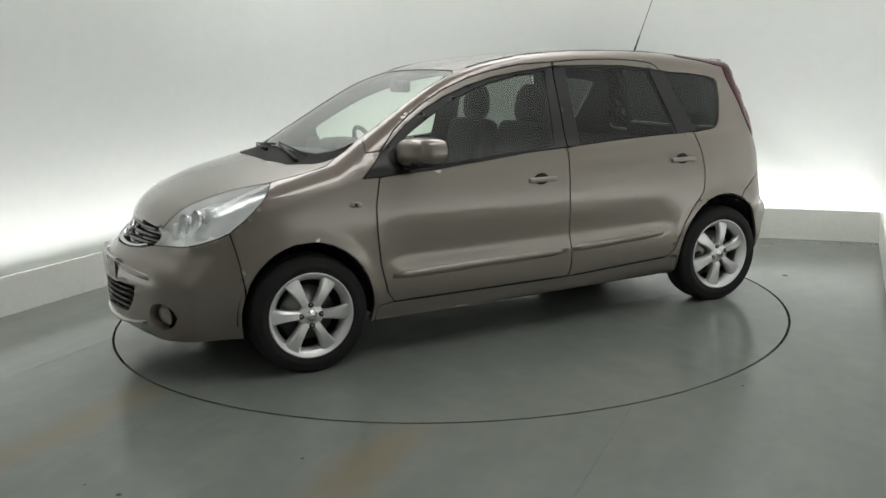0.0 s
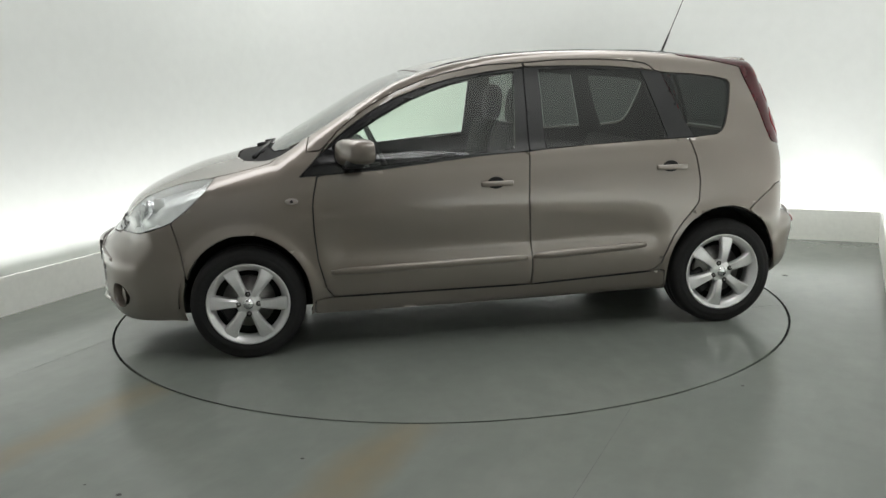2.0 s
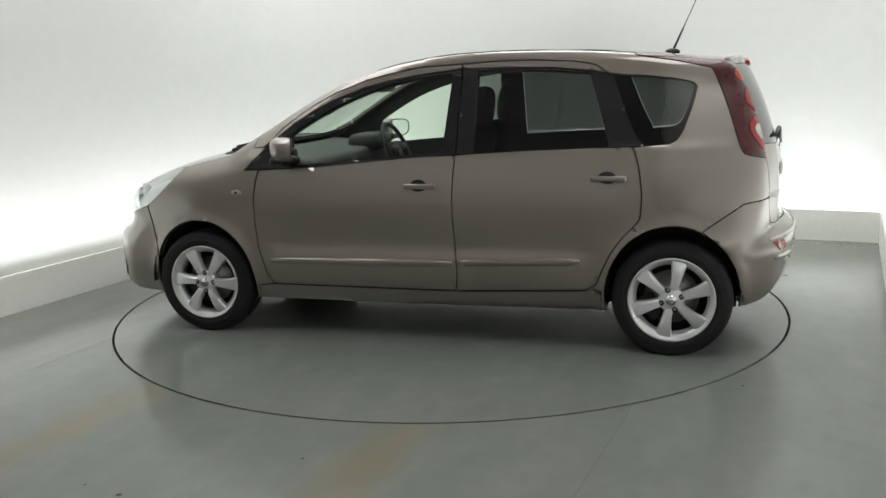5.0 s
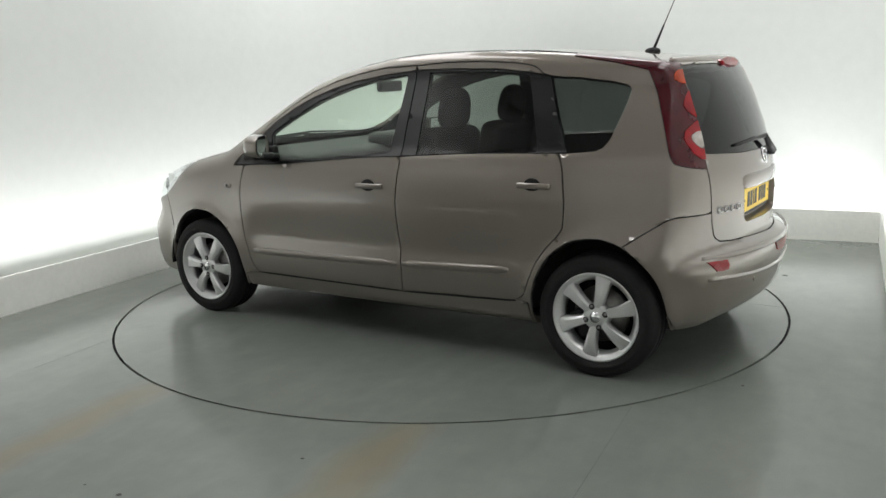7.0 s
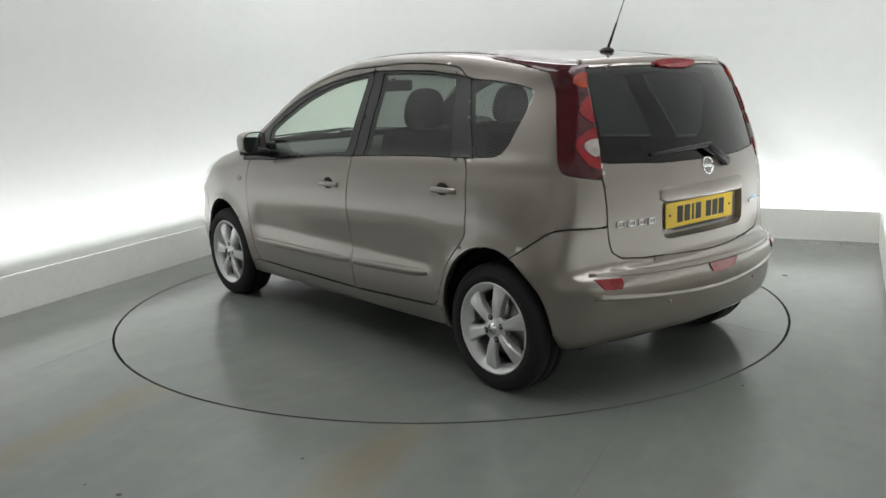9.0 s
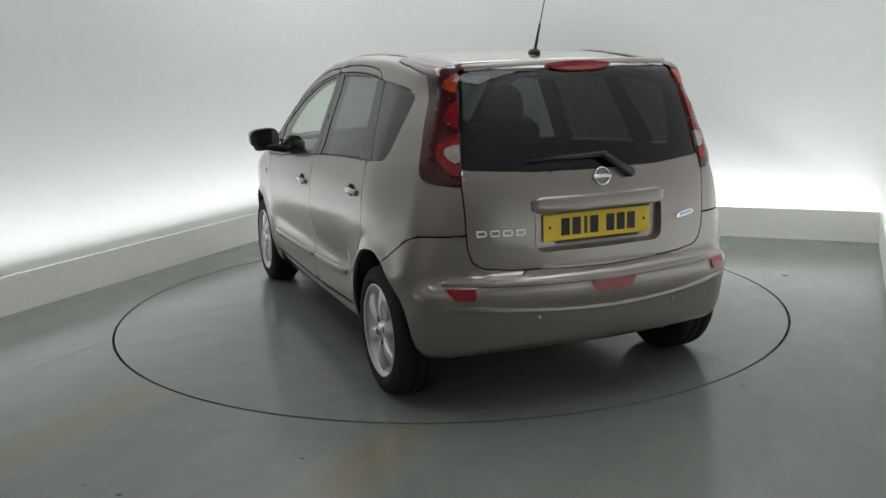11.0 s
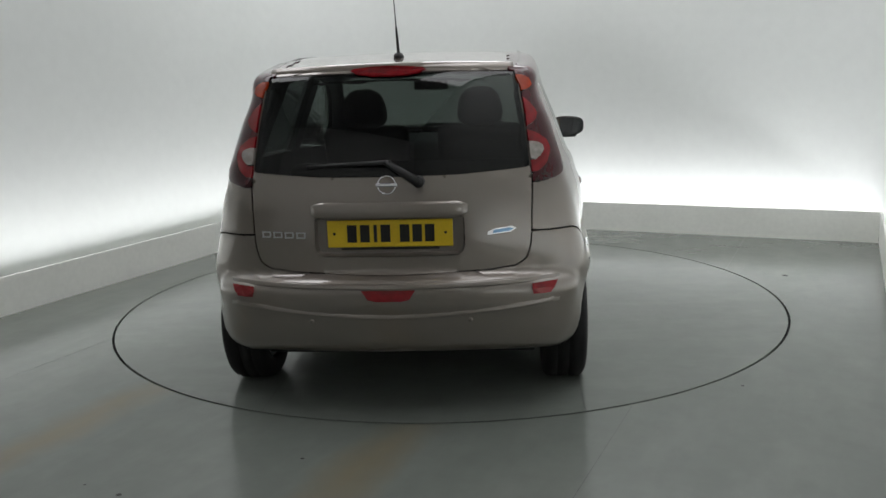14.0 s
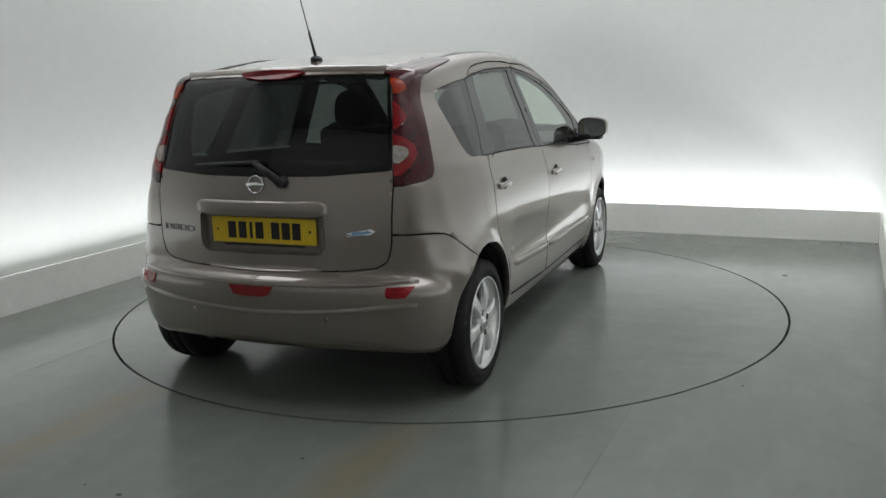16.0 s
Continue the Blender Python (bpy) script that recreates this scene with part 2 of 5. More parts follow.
def booth():
    t = 0.12
    inner, outer = ring_path(0.9, SLOT, 24), ring_path(0.9 + t, SLOT + t, 24)
    bm = bmesh.new()
    rows = [[bm.verts.new((x, y, z)) for x, y in p] for p, z in ((inner, -0.1), (inner, TOP), (outer, TOP), (outer, -0.1))]
    for a, b in zip(rows, rows[1:] + rows[:1]):
        for i in range(len(a) - 1):
            bm.faces.new((a[i], b[i], b[i + 1], a[i + 1]))
    w = link("wall_cove", bm, M["wall"])
    w.matrix_world = ROOM
    tagged(w, "smooth white seamless wall with rounded corners behind lit kerb", "wall", kind="structure")
    w.data.shade_smooth()
    # unseen wall added behind the camera; its off-white bounces light onto the car
    bm = bmesh.new()
    box(bm, LEFT - SLOT - t, RIGHT + SLOT + t, FRONT - SLOT - t, FRONT - SLOT, -0.1, TOP)
    w = link("wall_front", bm, M["bounce_wall"], smooth=False)
    w.matrix_world = ROOM
    tagged(w, "plain off-white wall added behind the camera to close the booth", "wall", kind="structure")
    # ceiling added out of view; height and grey set for the car's reflections
    bm = bmesh.new()
    box(bm, LEFT - SLOT - t, RIGHT + SLOT + t, FRONT - SLOT - t, BACK + SLOT + t, TOP, TOP + 0.1)
    c = link("ceiling", bm, M["ceiling"], smooth=False)
    c.matrix_world = ROOM
    tagged(c, "plain grey ceiling added out of view to close the booth", "ceiling", kind="structure")
    # kerbs, butted at the corners
    kt = 0.018
    for name, (x0, x1, y0, y1) in dict(kerb_left=(LEFT - kt, LEFT, FRONT, BACK + kt), kerb_back=(LEFT + 0.002, RIGHT - 0.002, BACK, BACK + kt),
                                       kerb_right=(RIGHT, RIGHT + kt, FRONT, BACK + kt)).items():
        bm = bmesh.new()
        box(bm, x0, x1, y0, y1, -0.02, KERB, 0.004)
        k = link(name, bm, M["kerb"], smooth=False)
        k.matrix_world = ROOM
        tagged(k, "low off-white painted kerb hiding the cove light", "kerb", kind="structure")
    # floor with a round hole for the turntable
    bm = bmesh.new()
    n, r = 160, 2.050
    cut = [bm.verts.new((r * math.cos(2 * math.pi * i / n), r * math.sin(2 * math.pi * i / n), 0)) for i in range(n)]
    low = [bm.verts.new((v.co.x, v.co.y, -0.05)) for v in cut]
    far = []
    for v in cut:
        x, y = v.co.x, v.co.y
        lim = []
        if abs(x) > 1e-6:
            lim.append((RIGHT + SLOT if x > 0 else -(LEFT - SLOT)) / abs(x))
        if abs(y) > 1e-6:
            lim.append((BACK + SLOT if y > 0 else -(FRONT - SLOT)) / abs(y))
        k = min(lim)
        far.append(bm.verts.new((x * k, y * k, 0)))
    for i in range(n):
        j = (i + 1) % n
        bm.faces.new((cut[i], far[i], far[j], cut[j]))
        bm.faces.new((cut[i], cut[j], low[j], low[i]))
    corners = [(RIGHT + SLOT, BACK + SLOT), (LEFT - SLOT, BACK + SLOT), (LEFT - SLOT, FRONT - SLOT), (RIGHT + SLOT, FRONT - SLOT)]
    for cx, cy in corners:
        a = math.atan2(cy, cx) % (2 * math.pi)
        i = int(a / (2 * math.pi) * n)
        bm.faces.new((far[i], bm.verts.new((cx, cy, 0)), far[(i + 1) % n]))
    bmesh.ops.recalc_face_normals(bm, faces=bm.faces[:])
    f = link("floor", bm, M["floor"], smooth=False)
    f.matrix_world = ROOM
    tagged(f, "worn grey-green painted concrete floor with brown stains", "floor", kind="structure")
    # joints between the floor plates, and a few specks of dirt
    for d, n0, n1 in ((-1.466, -5.0, -1.440), (-1.466, 1.440, BACK), (1.500, -5.0, -1.412), (1.545, 1.362, BACK)):
        bm = bmesh.new()
        box(bm, d - 0.0012, d + 0.0012, n0, n1, -0.004, 0.0004)
        k = link("floor_joint", bm, M["joint"], smooth=False)
        k.matrix_world = ROOM
        tagged(k, "thin dark joint between painted floor plates", "joint", kind="structure")
    rnd = random.Random(4)
    for d, n0, r in ((1.946, 1.284, 0.024), (0.458, -2.374, 0.008), (0.012, -2.86, 0.011), (1.91, -1.006, 0.009), (-0.166, -2.846, 0.006)):
        bm = bmesh.new()
        lo = [bm.verts.new((d + r * rnd.uniform(0.7, 1.2) * math.cos(a), n0 + r * rnd.uniform(0.7, 1.2) * math.sin(a), 0.0004)) for a in np.linspace(0, 2 * math.pi, 9)[:-1]]
        top = bm.verts.new((d, n0, 0.0004 + 0.3 * r))
        for i in range(8):
            bm.faces.new((lo[i], lo[(i + 1) % 8], top))
        k = link("dirt_crumb", bm, M["speck"])
        k.matrix_world = ROOM
        tagged(k, "small dark crumb of dirt on the floor", "dirt", "crumbs on the floor")
    # pit floor under the gap
    bm = bmesh.new()
    bmesh.ops.create_circle(bm, cap_ends=True, segments=96, radius=2.2)
    p = link("turntable_pit", bm, M["liner"], smooth=False)
    p.location.z = -0.06
    tagged(p, "dark pit below the turntable gap", "pit", kind="structure")


def turntable():
    bm = bmesh.new()
    n, r = 160, 2.036
    prism(bm, [(r * math.cos(2 * math.pi * i / n), r * math.sin(2 * math.pi * i / n)) for i in range(n)], -0.055, 0.0)
    bmesh.ops.bevel(bm, geom=[e for e in bm.edges if all(abs(v.co.z) < 1e-6 for v in e.verts)], offset=0.003, segments=2, affect="EDGES")
    ob = link("turntable", bm, M["table"], smooth=False)
    bm = bmesh.new()
    box(bm, -1.905, 1.905, 0.70, 0.703, -0.004, 0.0004)
    part("plate_joint", bm, M["joint"], ob, smooth=False)
    bm = bmesh.new()
    box(bm, -1.905, 1.905, -0.703, -0.70, -0.004, 0.0004)
    part("plate_joint", bm, M["joint"], ob, smooth=False)
    return tagged(ob, "round grey-green painted turntable flush with the floor", "turntable")


booth()
TABLE = turntable()


# ---- the car: x forward, y to its left, z up, origin between the axles on the ground ----
CAR = new("car", None)
tagged(CAR, "bronze-brown metallic five-door hatchback parked on the turntable", "car")


def spline(pts, n=8):
    """A dense Catmull-Rom run through the points."""
    p = np.array(pts, float)
    q = np.vstack([2 * p[0] - p[1], p, 2 * p[-1] - p[-2]])
    out = []
    for i in range(len(p) - 1):
        for s in np.arange(n) / n:
            a, b, c, d = q[i:i + 4]
            out.append(0.5 * (2 * b + (c - a) * s + (2 * a - 5 * b + 4 * c - d) * s ** 2 + (3 * b - a - 3 * c + d) * s ** 3))
    return np.array(out + [p[-1]])


# centre-line profile: nose, bonnet, windscreen, roof, tailgate, rear bumper
NOSE = [(1.55, 0.19), (1.95, 0.185), (2.09, 0.215), (2.145, 0.285), (2.150, 0.40), (2.150, 0.50), (2.125, 0.568), (2.055, 0.628), (1.988, 0.70)]
HOOD = [(1.988, 0.70), (1.968, 0.752), (1.905, 0.815), (1.79, 0.878), (1.60, 0.950), (1.38, 1.004), (1.17, 1.050)]
SCREEN = [(1.17, 1.050), (0.95, 1.175), (0.70, 1.315), (0.52, 1.405), (0.36, 1.458)]
ROOF = [(0.36, 1.458), (0.18, 1.500), (-0.05, 1.531), (-0.35, 1.547), (-0.70, 1.543), (-1.05, 1.523), (-1.40, 1.487), (-1.62, 1.462)]
TAIL = [(-1.62, 1.462), (-1.665, 1.43), (-1.732, 1.30), (-1.790, 1.15), (-1.835, 1.00)]
GATE = [(-1.835, 1.00), (-1.852, 0.92), (-1.860, 0.78), (-1.860, 0.62)]
BUMP = [(-1.860, 0.62), (-1.905, 0.607), (-1.938, 0.570), (-1.938, 0.495), (-1.928, 0.46), (-1.912, 0.37), (-1.878, 0.305), (-1.79, 0.265), (-1.5, 0.24)]
PROFILE = np.vstack([spline(s)[:-1] for s in (NOSE, HOOD, SCREEN, ROOF, TAIL, GATE, BUMP)] + [[BUMP[-1]]])


def profile_distance(x, z):
    a, b = PROFILE, np.roll(PROFILE, -1, axis=0)
    best = np.full(x.shape, 1e9)
    inside = np.zeros(x.shape, bool)
    for (ax, az), (bx, bz) in zip(a, b):
        dx, dz = bx - ax, bz - az
        l = dx * dx + dz * dz
        if l < 1e-12:
            continue
        t = np.clip(((x - ax) * dx + (z - az) * dz) / l, 0, 1)
        best = np.minimum(best, (x - ax - t * dx) ** 2 + (z - az - t * dz) ** 2)
        hit = ((az > z) != (bz > z)) & (x < ax + (z - az) / (dz if dz else 1e-12) * dx)
        inside ^= hit
    d = np.sqrt(best)
    return np.where(inside, -d, d)


def ease(knots, t):
    """Smooth monotone blend through knots (t, value)."""
    k = spline(knots, 10)
    return np.interp(t, k[:, 0], k[:, 1])


W_Z = [(0.10, 0.755), (0.20, 0.785), (0.28, 0.812), (0.36, 0.832), (0.48, 0.842), (0.62, 0.848), (0.78, 0.846), (0.90, 0.832), (0.97, 0.812), (1.05, 0.780),
       (1.20, 0.726), (1.32, 0.678), (1.40, 0.648), (1.47, 0.632), (1.53, 0.620), (1.60, 0.60)]
S_X = [(-2.1, 0.83), (-1.9, 0.865), (-1.7, 0.925), (-1.5, 0.968), (-1.3, 0.992), (-1.0, 1.0), (0.7, 1.0), (1.0, 0.995), (1.3, 0.985), (1.5, 0.960), (1.7, 0.920), (1.85, 0.875), (2.0, 0.80), (2.2, 0.68)]
REAR_Z = [(0.1, 0.0), (0.45, 0.0), (0.52, 0.010), (0.58, 0.026), (0.635, 0.020), (0.70, 0.002), (0.78, -0.016), (0.95, -0.032), (1.08, -0.022), (1.22, -0.026), (1.34, -0.034), (1.42, -0.010), (1.60, 0.0)]
HUB_Z, WHEEL_R, AXLE = 0.290, 0.296, 1.300


def soft_step(t):
    t = np.clip(t, 0, 1)
    return t * t * (3 - 2 * t)


def half_width(x, z):
    w = ease(W_Z, z) * ease(S_X, x)
    w = w + soft_step((-x - 1.15) / 0.55) * ease(REAR_Z, z)
    for ax, r in ((AXLE, 0.355), (-AXLE, 0.362)):     # swollen lips round the wheel arches
        d = np.hypot((x - ax) * 1.06, z - HUB_Z - 0.005)
        w = w + 0.014 * np.exp(-((d - r) / 0.035) ** 2) * (z > 0.15)
    w = w + 0.007 * np.exp(-((z - 0.985 - 0.02 * (0.9 - x)) / 0.03) ** 2) * (x < 1.0)       # shoulder
    hollow = np.exp(-((z - 0.535) / np.where(z > 0.535, 0.125, 0.058)) ** 2)     # scooped above the mouldings, with a quick flare below
    return w - 0.020 * hollow * soft_step((0.96 - np.abs(x + 0.02)) / 0.16)


def smax(a, b, k):
    h = np.maximum(k - np.abs(a - b), 0) / k
    return np.maximum(a, b) + h * h * k / 4


def body_field(x, y, z):
    y = np.abs(y)
    end = np.clip((x - 0.9) / 1.0, 0, 1)
    low = np.clip((1.05 - z) / 0.5, 0, 1)
    bow = np.where(x > 0, (1 - 0.75 * np.clip((z - 0.62) / 0.22, 0, 1) * np.clip((x - 0.9) / 0.3, 0, 1)) * (0.10 + 0.34 * end ** 2) * y ** 2, -0.30 * y ** 2 * np.clip((-x - 0.9) / 0.6, 0, 1))
    crown = 0.045 * y ** 2 + 0.04 * y ** 4
    crown = crown + 0.03 * y ** 2 * np.clip((x - 0.9) / 0.3, 0, 1) * np.clip((z - 0.6) / 0.2, 0, 1)
    f = profile_distance(x + bow, z + crown)
    k = 0.085 - 0.040 * np.clip((z - 1.15) / 0.2, 0, 1) + 0.03 * np.clip((x - 1.5) / 0.4, 0, 1) + 0.05 * np.clip((-x - 1.5) / 0.3, 0, 1) * low
    k = k + 0.03 * np.exp(-((x - 1.28) / 0.28) ** 2) * np.exp(-((z - 0.96) / 0.17) ** 2)     # soft wing tops
    return smax(f, y - half_width(x, z), k)


def body_shell():
    """Half of the shell (y >= 0): a boxy grid drawn in onto the body's surface."""
    step = 0.024
    X0, X1, Y1, Z0, Z1 = -2.15, 2.30, 1.0, 0.0, 1.75
    nx, ny, nz = round((X1 - X0) / step), round(Y1 / step), round((Z1 - Z0) / step)
    xs, ys, zs = np.linspace(X0, X1, nx + 1), np.linspace(0, Y1, ny + 1), np.linspace(Z0, Z1, nz + 1)
    index, pts, faces = {}, [], []

    def vert(i, j, k):
        key = (i, j, k)
        if key not in index:
            index[key] = len(pts)
            pts.append((xs[i], ys[j], zs[k]))
        return index[key]
    for i in range(nx):
        for k in range(nz):
            faces.append((vert(i, ny, k), vert(i, ny, k + 1), vert(i + 1, ny, k + 1), vert(i + 1, ny, k)))
        for j in range(ny):
            faces.append((vert(i, j, nz), vert(i + 1, j, nz), vert(i + 1, j + 1, nz), vert(i, j + 1, nz)))
    for j in range(ny):
        for k in range(nz):
            faces.append((vert(0, j, k), vert(0, j, k + 1), vert(0, j + 1, k + 1), vert(0, j + 1, k)))
            faces.append((vert(nx, j, k), vert(nx, j + 1, k), vert(nx, j + 1, k + 1), vert(nx, j, k + 1)))
    p = np.array(pts)
    core = np.stack([np.clip(p[:, 0] * 0.82, -1.5, 1.6), np.zeros(len(p)), 0.25 + 0.42 * p[:, 2]], -1)
    core[:, 2] = np.where(p[:, 0] > 1.2, np.minimum(core[:, 2], 0.62), core[:, 2])
    way = p - core
    lo, hi = np.zeros(len(p)), np.full(len(p), 1.0)
    for _ in range(22):
        mid = (lo + hi) / 2
        q = core + way * mid[:, None]
        out = body_field(q[:, 0], q[:, 1], q[:, 2]) > 0
        hi, lo = np.where(out, mid, hi), np.where(out, lo, mid)
    q = core + way * ((lo + hi) / 2)[:, None]
    q[p[:, 1] == 0, 1] = 0
    bm = bmesh.new()
    vs = [bm.verts.new(v) for v in q.tolist()]
    for f in faces:
        bm.faces.new([vs[i] for i in f])
    bmesh.ops.bisect_plane(bm, geom=bm.verts[:] + bm.edges[:] + bm.faces[:], plane_co=(0, 0, 0.20), plane_no=(0, 0, -1), clear_outer=True)
    bmesh.ops.recalc_face_normals(bm, faces=bm.faces[:])
    if sum(f.normal.y * f.calc_area() for f in bm.faces) < 0:
        bmesh.ops.reverse_faces(bm, faces=bm.faces[:])
    return bm


# outlines of the panels. Side ones in (x, z), plan ones in (x, y), end ones in (y, z)
def arch(ax, rx, rz, n=26):
    return [(ax + rx * math.cos(a), 0.295 + rz * math.sin(a)) for a in np.linspace(-0.35, math.pi + 0.35, n)]


BGAP = [(-0.218, 1.47), (-0.205, 1.0), (-0.190, 0.784), (-0.196, 0.60), (-0.208, 0.39), (-0.200, 0.295)]
AGAP = [(0.862, 0.298), (0.896, 0.35), (0.932, 0.505), (0.943, 0.66), (0.944, 0.80), (0.915, 0.925), (0.885, 1.055)]
DOOR_TOP_F = [(0.79, 1.155), (0.70, 1.222), (0.60, 1.283), (0.49, 1.338), (0.34, 1.394), (0.185, 1.432), (0.0, 1.462)]
DOOR_TOP_R = [(-0.40, 1.480), (-0.60, 1.478), (-0.78, 1.468), (-0.90, 1.450), (-0.950, 1.42)]
REAR_GAP = [(-0.985, 1.32), (-1.045, 1.16), (-1.100, 1.045), (-1.131, 0.966), (-1.150, 0.82), (-1.146, 0.70), (-1.110, 0.655), (-1.055, 0.595), (-1.004, 0.525), (-0.960, 0.43), (-0.935, 0.36), (-0.885, 0.325)]
FRONT_DOOR = AGAP + DOOR_TOP_F + BGAP
REAR_DOOR = BGAP[::-1] + DOOR_TOP_R + REAR_GAP
FRONT_TRIM = [(1.000, 0.932), (0.890, 1.040), (0.785, 1.130), (0.700, 1.192), (0.60, 1.252), (0.49, 1.304), (0.34, 1.358), (0.185, 1.396), (0.0, 1.424), (-0.217, 1.446), (-0.205, 1.010), (0.05, 0.998), (0.31, 0.976), (0.60, 0.950)]
FRONT_GLASS = [(0.735, 1.118), (0.66, 1.165), (0.555, 1.225), (0.44, 1.285), (0.309, 1.335), (0.18, 1.372), (0.05, 1.398), (-0.160, 1.424), (-0.128, 1.028), (0.05, 1.014), (0.323, 0.992), (0.70, 0.962)]
REAR_TRIM = [(-0.206, 1.012), (-0.217, 1.446), (-0.45, 1.446), (-0.70, 1.438), (-0.90, 1.414), (-1.000, 1.399), (-1.075, 1.20), (-1.145, 1.046), (-0.90, 1.042), (-0.55, 1.030)]
REAR_GLASS = [(-0.300, 1.024), (-0.302, 1.430), (-0.50, 1.430), (-0.72, 1.420), (-0.880, 1.402), (-0.925, 1.25), (-0.985, 1.050), (-0.58, 1.036)]
QUARTER_GLASS = [(-0.995, 1.396), (-1.16, 1.384), (-1.30, 1.364), (-1.385, 1.346), (-1.400, 1.325), (-1.375, 1.23), (-1.335, 1.115), (-1.310, 1.075), (-1.270, 1.055), (-1.140, 1.048), (-1.07, 1.20)]
LAMP_SIDE = [(-1.10, 1.485), (-1.30, 1.452), (-1.468, 1.414), (-1.518, 1.30), (-1.560, 1.18), (-1.597, 1.055), (-1.620, 1.000), (-1.715, 0.975), (-2.0, 0.965), (-2.0, 1.60), (-1.10, 1.60)]
HEAD_SIDE = [(1.385, 0.995), (1.480, 0.876), (1.580, 0.784), (1.660, 0.724), (1.76, 0.688), (1.86, 0.660), (2.3, 0.600), (2.3, 0.98)]
NOSE_SIDE = [(1.655, 0.728), (1.625, 0.60), (1.60, 0.42), (1.585, 0.30), (1.58, 0.10), (2.3, 0.10), (2.3, 0.69), (1.9, 0.72)]
TAIL_SIDE = [(-1.640, 0.10), (-1.640, 0.30), (-1.55, 0.50), (-1.47, 0.60), (-1.44, 0.640), (-1.505, 0.684), (-1.57, 0.728), (-1.612, 0.756), (-1.645, 0.772), (-2.3, 0.772), (-2.3, 0.10)]
SILL = [(0.975, 0.10), (0.955, 0.285), (0.860, 0.294), (-0.20, 0.291), (-0.885, 0.320), (-0.955, 0.33), (-0.975, 0.10)]
HOOD_PLAN = [(1.345, -0.1), (1.335, 0.28), (1.285, 0.520), (1.185, 0.648), (1.096, 0.698), (1.150, 0.722), (1.300, 0.722), (1.445, 0.704), (1.620, 0.606), (1.770, 0.540), (1.880, 0.505), (1.955, 0.43), (2.3, 0.40), (2.3, -0.1)]
COWL_PLAN = [(1.175, -0.1), (1.165, 0.22), (1.130, 0.49), (1.060, 0.635), (0.985, 0.680), (1.050, 0.700), (1.096, 0.698), (1.185, 0.648), (1.285, 0.520), (1.335, 0.28), (1.345, -0.1)]
SCREEN_PLAN = [(1.175, -0.1), (1.165, 0.22), (1.130, 0.49), (1.060, 0.635), (0.985, 0.672), (0.86, 0.656), (0.70, 0.632), (0.52, 0.600), (0.37, 0.575), (0.345, 0.50), (0.365, 0.30), (0.375, -0.1)]
ROOF_PLAN = [(0.375, -0.1), (0.365, 0.30), (0.340, 0.52), (0.33, 0.548), (-0.3, 0.560), (-1.0, 0.556), (-1.56, 0.530), (-1.60, 0.50), (-1.615, -0.1)]
GATE_END = [(-0.1, 0.615), (0.40, 0.622), (0.52, 0.632), (0.566, 0.660), (0.585, 0.72), (0.592, 0.98), (0.565, 1.25), (0.530, 1.47), (0.50, 1.60), (-0.1, 1.60)]
BACK_GLASS = [(-0.1, 1.018), (0.30, 1.022), (0.583, 1.038), (0.562, 1.22), (0.526, 1.428), (0.30, 1.432), (-0.1, 1.434)]
GRILLE_END = [(-0.1, 0.615), (0.20, 0.618), (0.36, 0.630), (0.43, 0.655), (0.46, 0.700), (0.40, 0.742), (-0.1, 0.748)]
INTAKE_END = [(-0.1, 0.315), (0.36, 0.325), (0.43, 0.40), (0.455, 0.465), (0.25, 0.455), (-0.1, 0.45)]
PLATE_END = [(-0.1, 0.694), (0.285, 0.694), (0.303, 0.706), (0.308, 0.730), (0.308, 0.850), (-0.1, 0.850)]
ORANGE_END = [(0.50, 1.408), (0.560, 1.408), (0.590, 1.388), (0.594, 1.365), (0.575, 1.345), (0.50, 1.340)]
WHITE_END = [(0.50, 1.138), (0.608, 1.136), (0.634, 1.124), (0.642, 1.100), (0.626, 1.076), (0.606, 1.062), (0.50, 1.058)]
RED_END = [(0.50, 1.318), (0.556, 1.316), (0.592, 1.288), (0.616, 1.246), (0.604, 1.216), (0.562, 1.192), (0.602, 1.174), (0.650, 1.142), (0.668, 1.100), (0.652, 1.046), (0.615, 1.012), (0.50, 1.008)]
SIDE, PLAN, END = (0, 2), (0, 1), (1, 2)
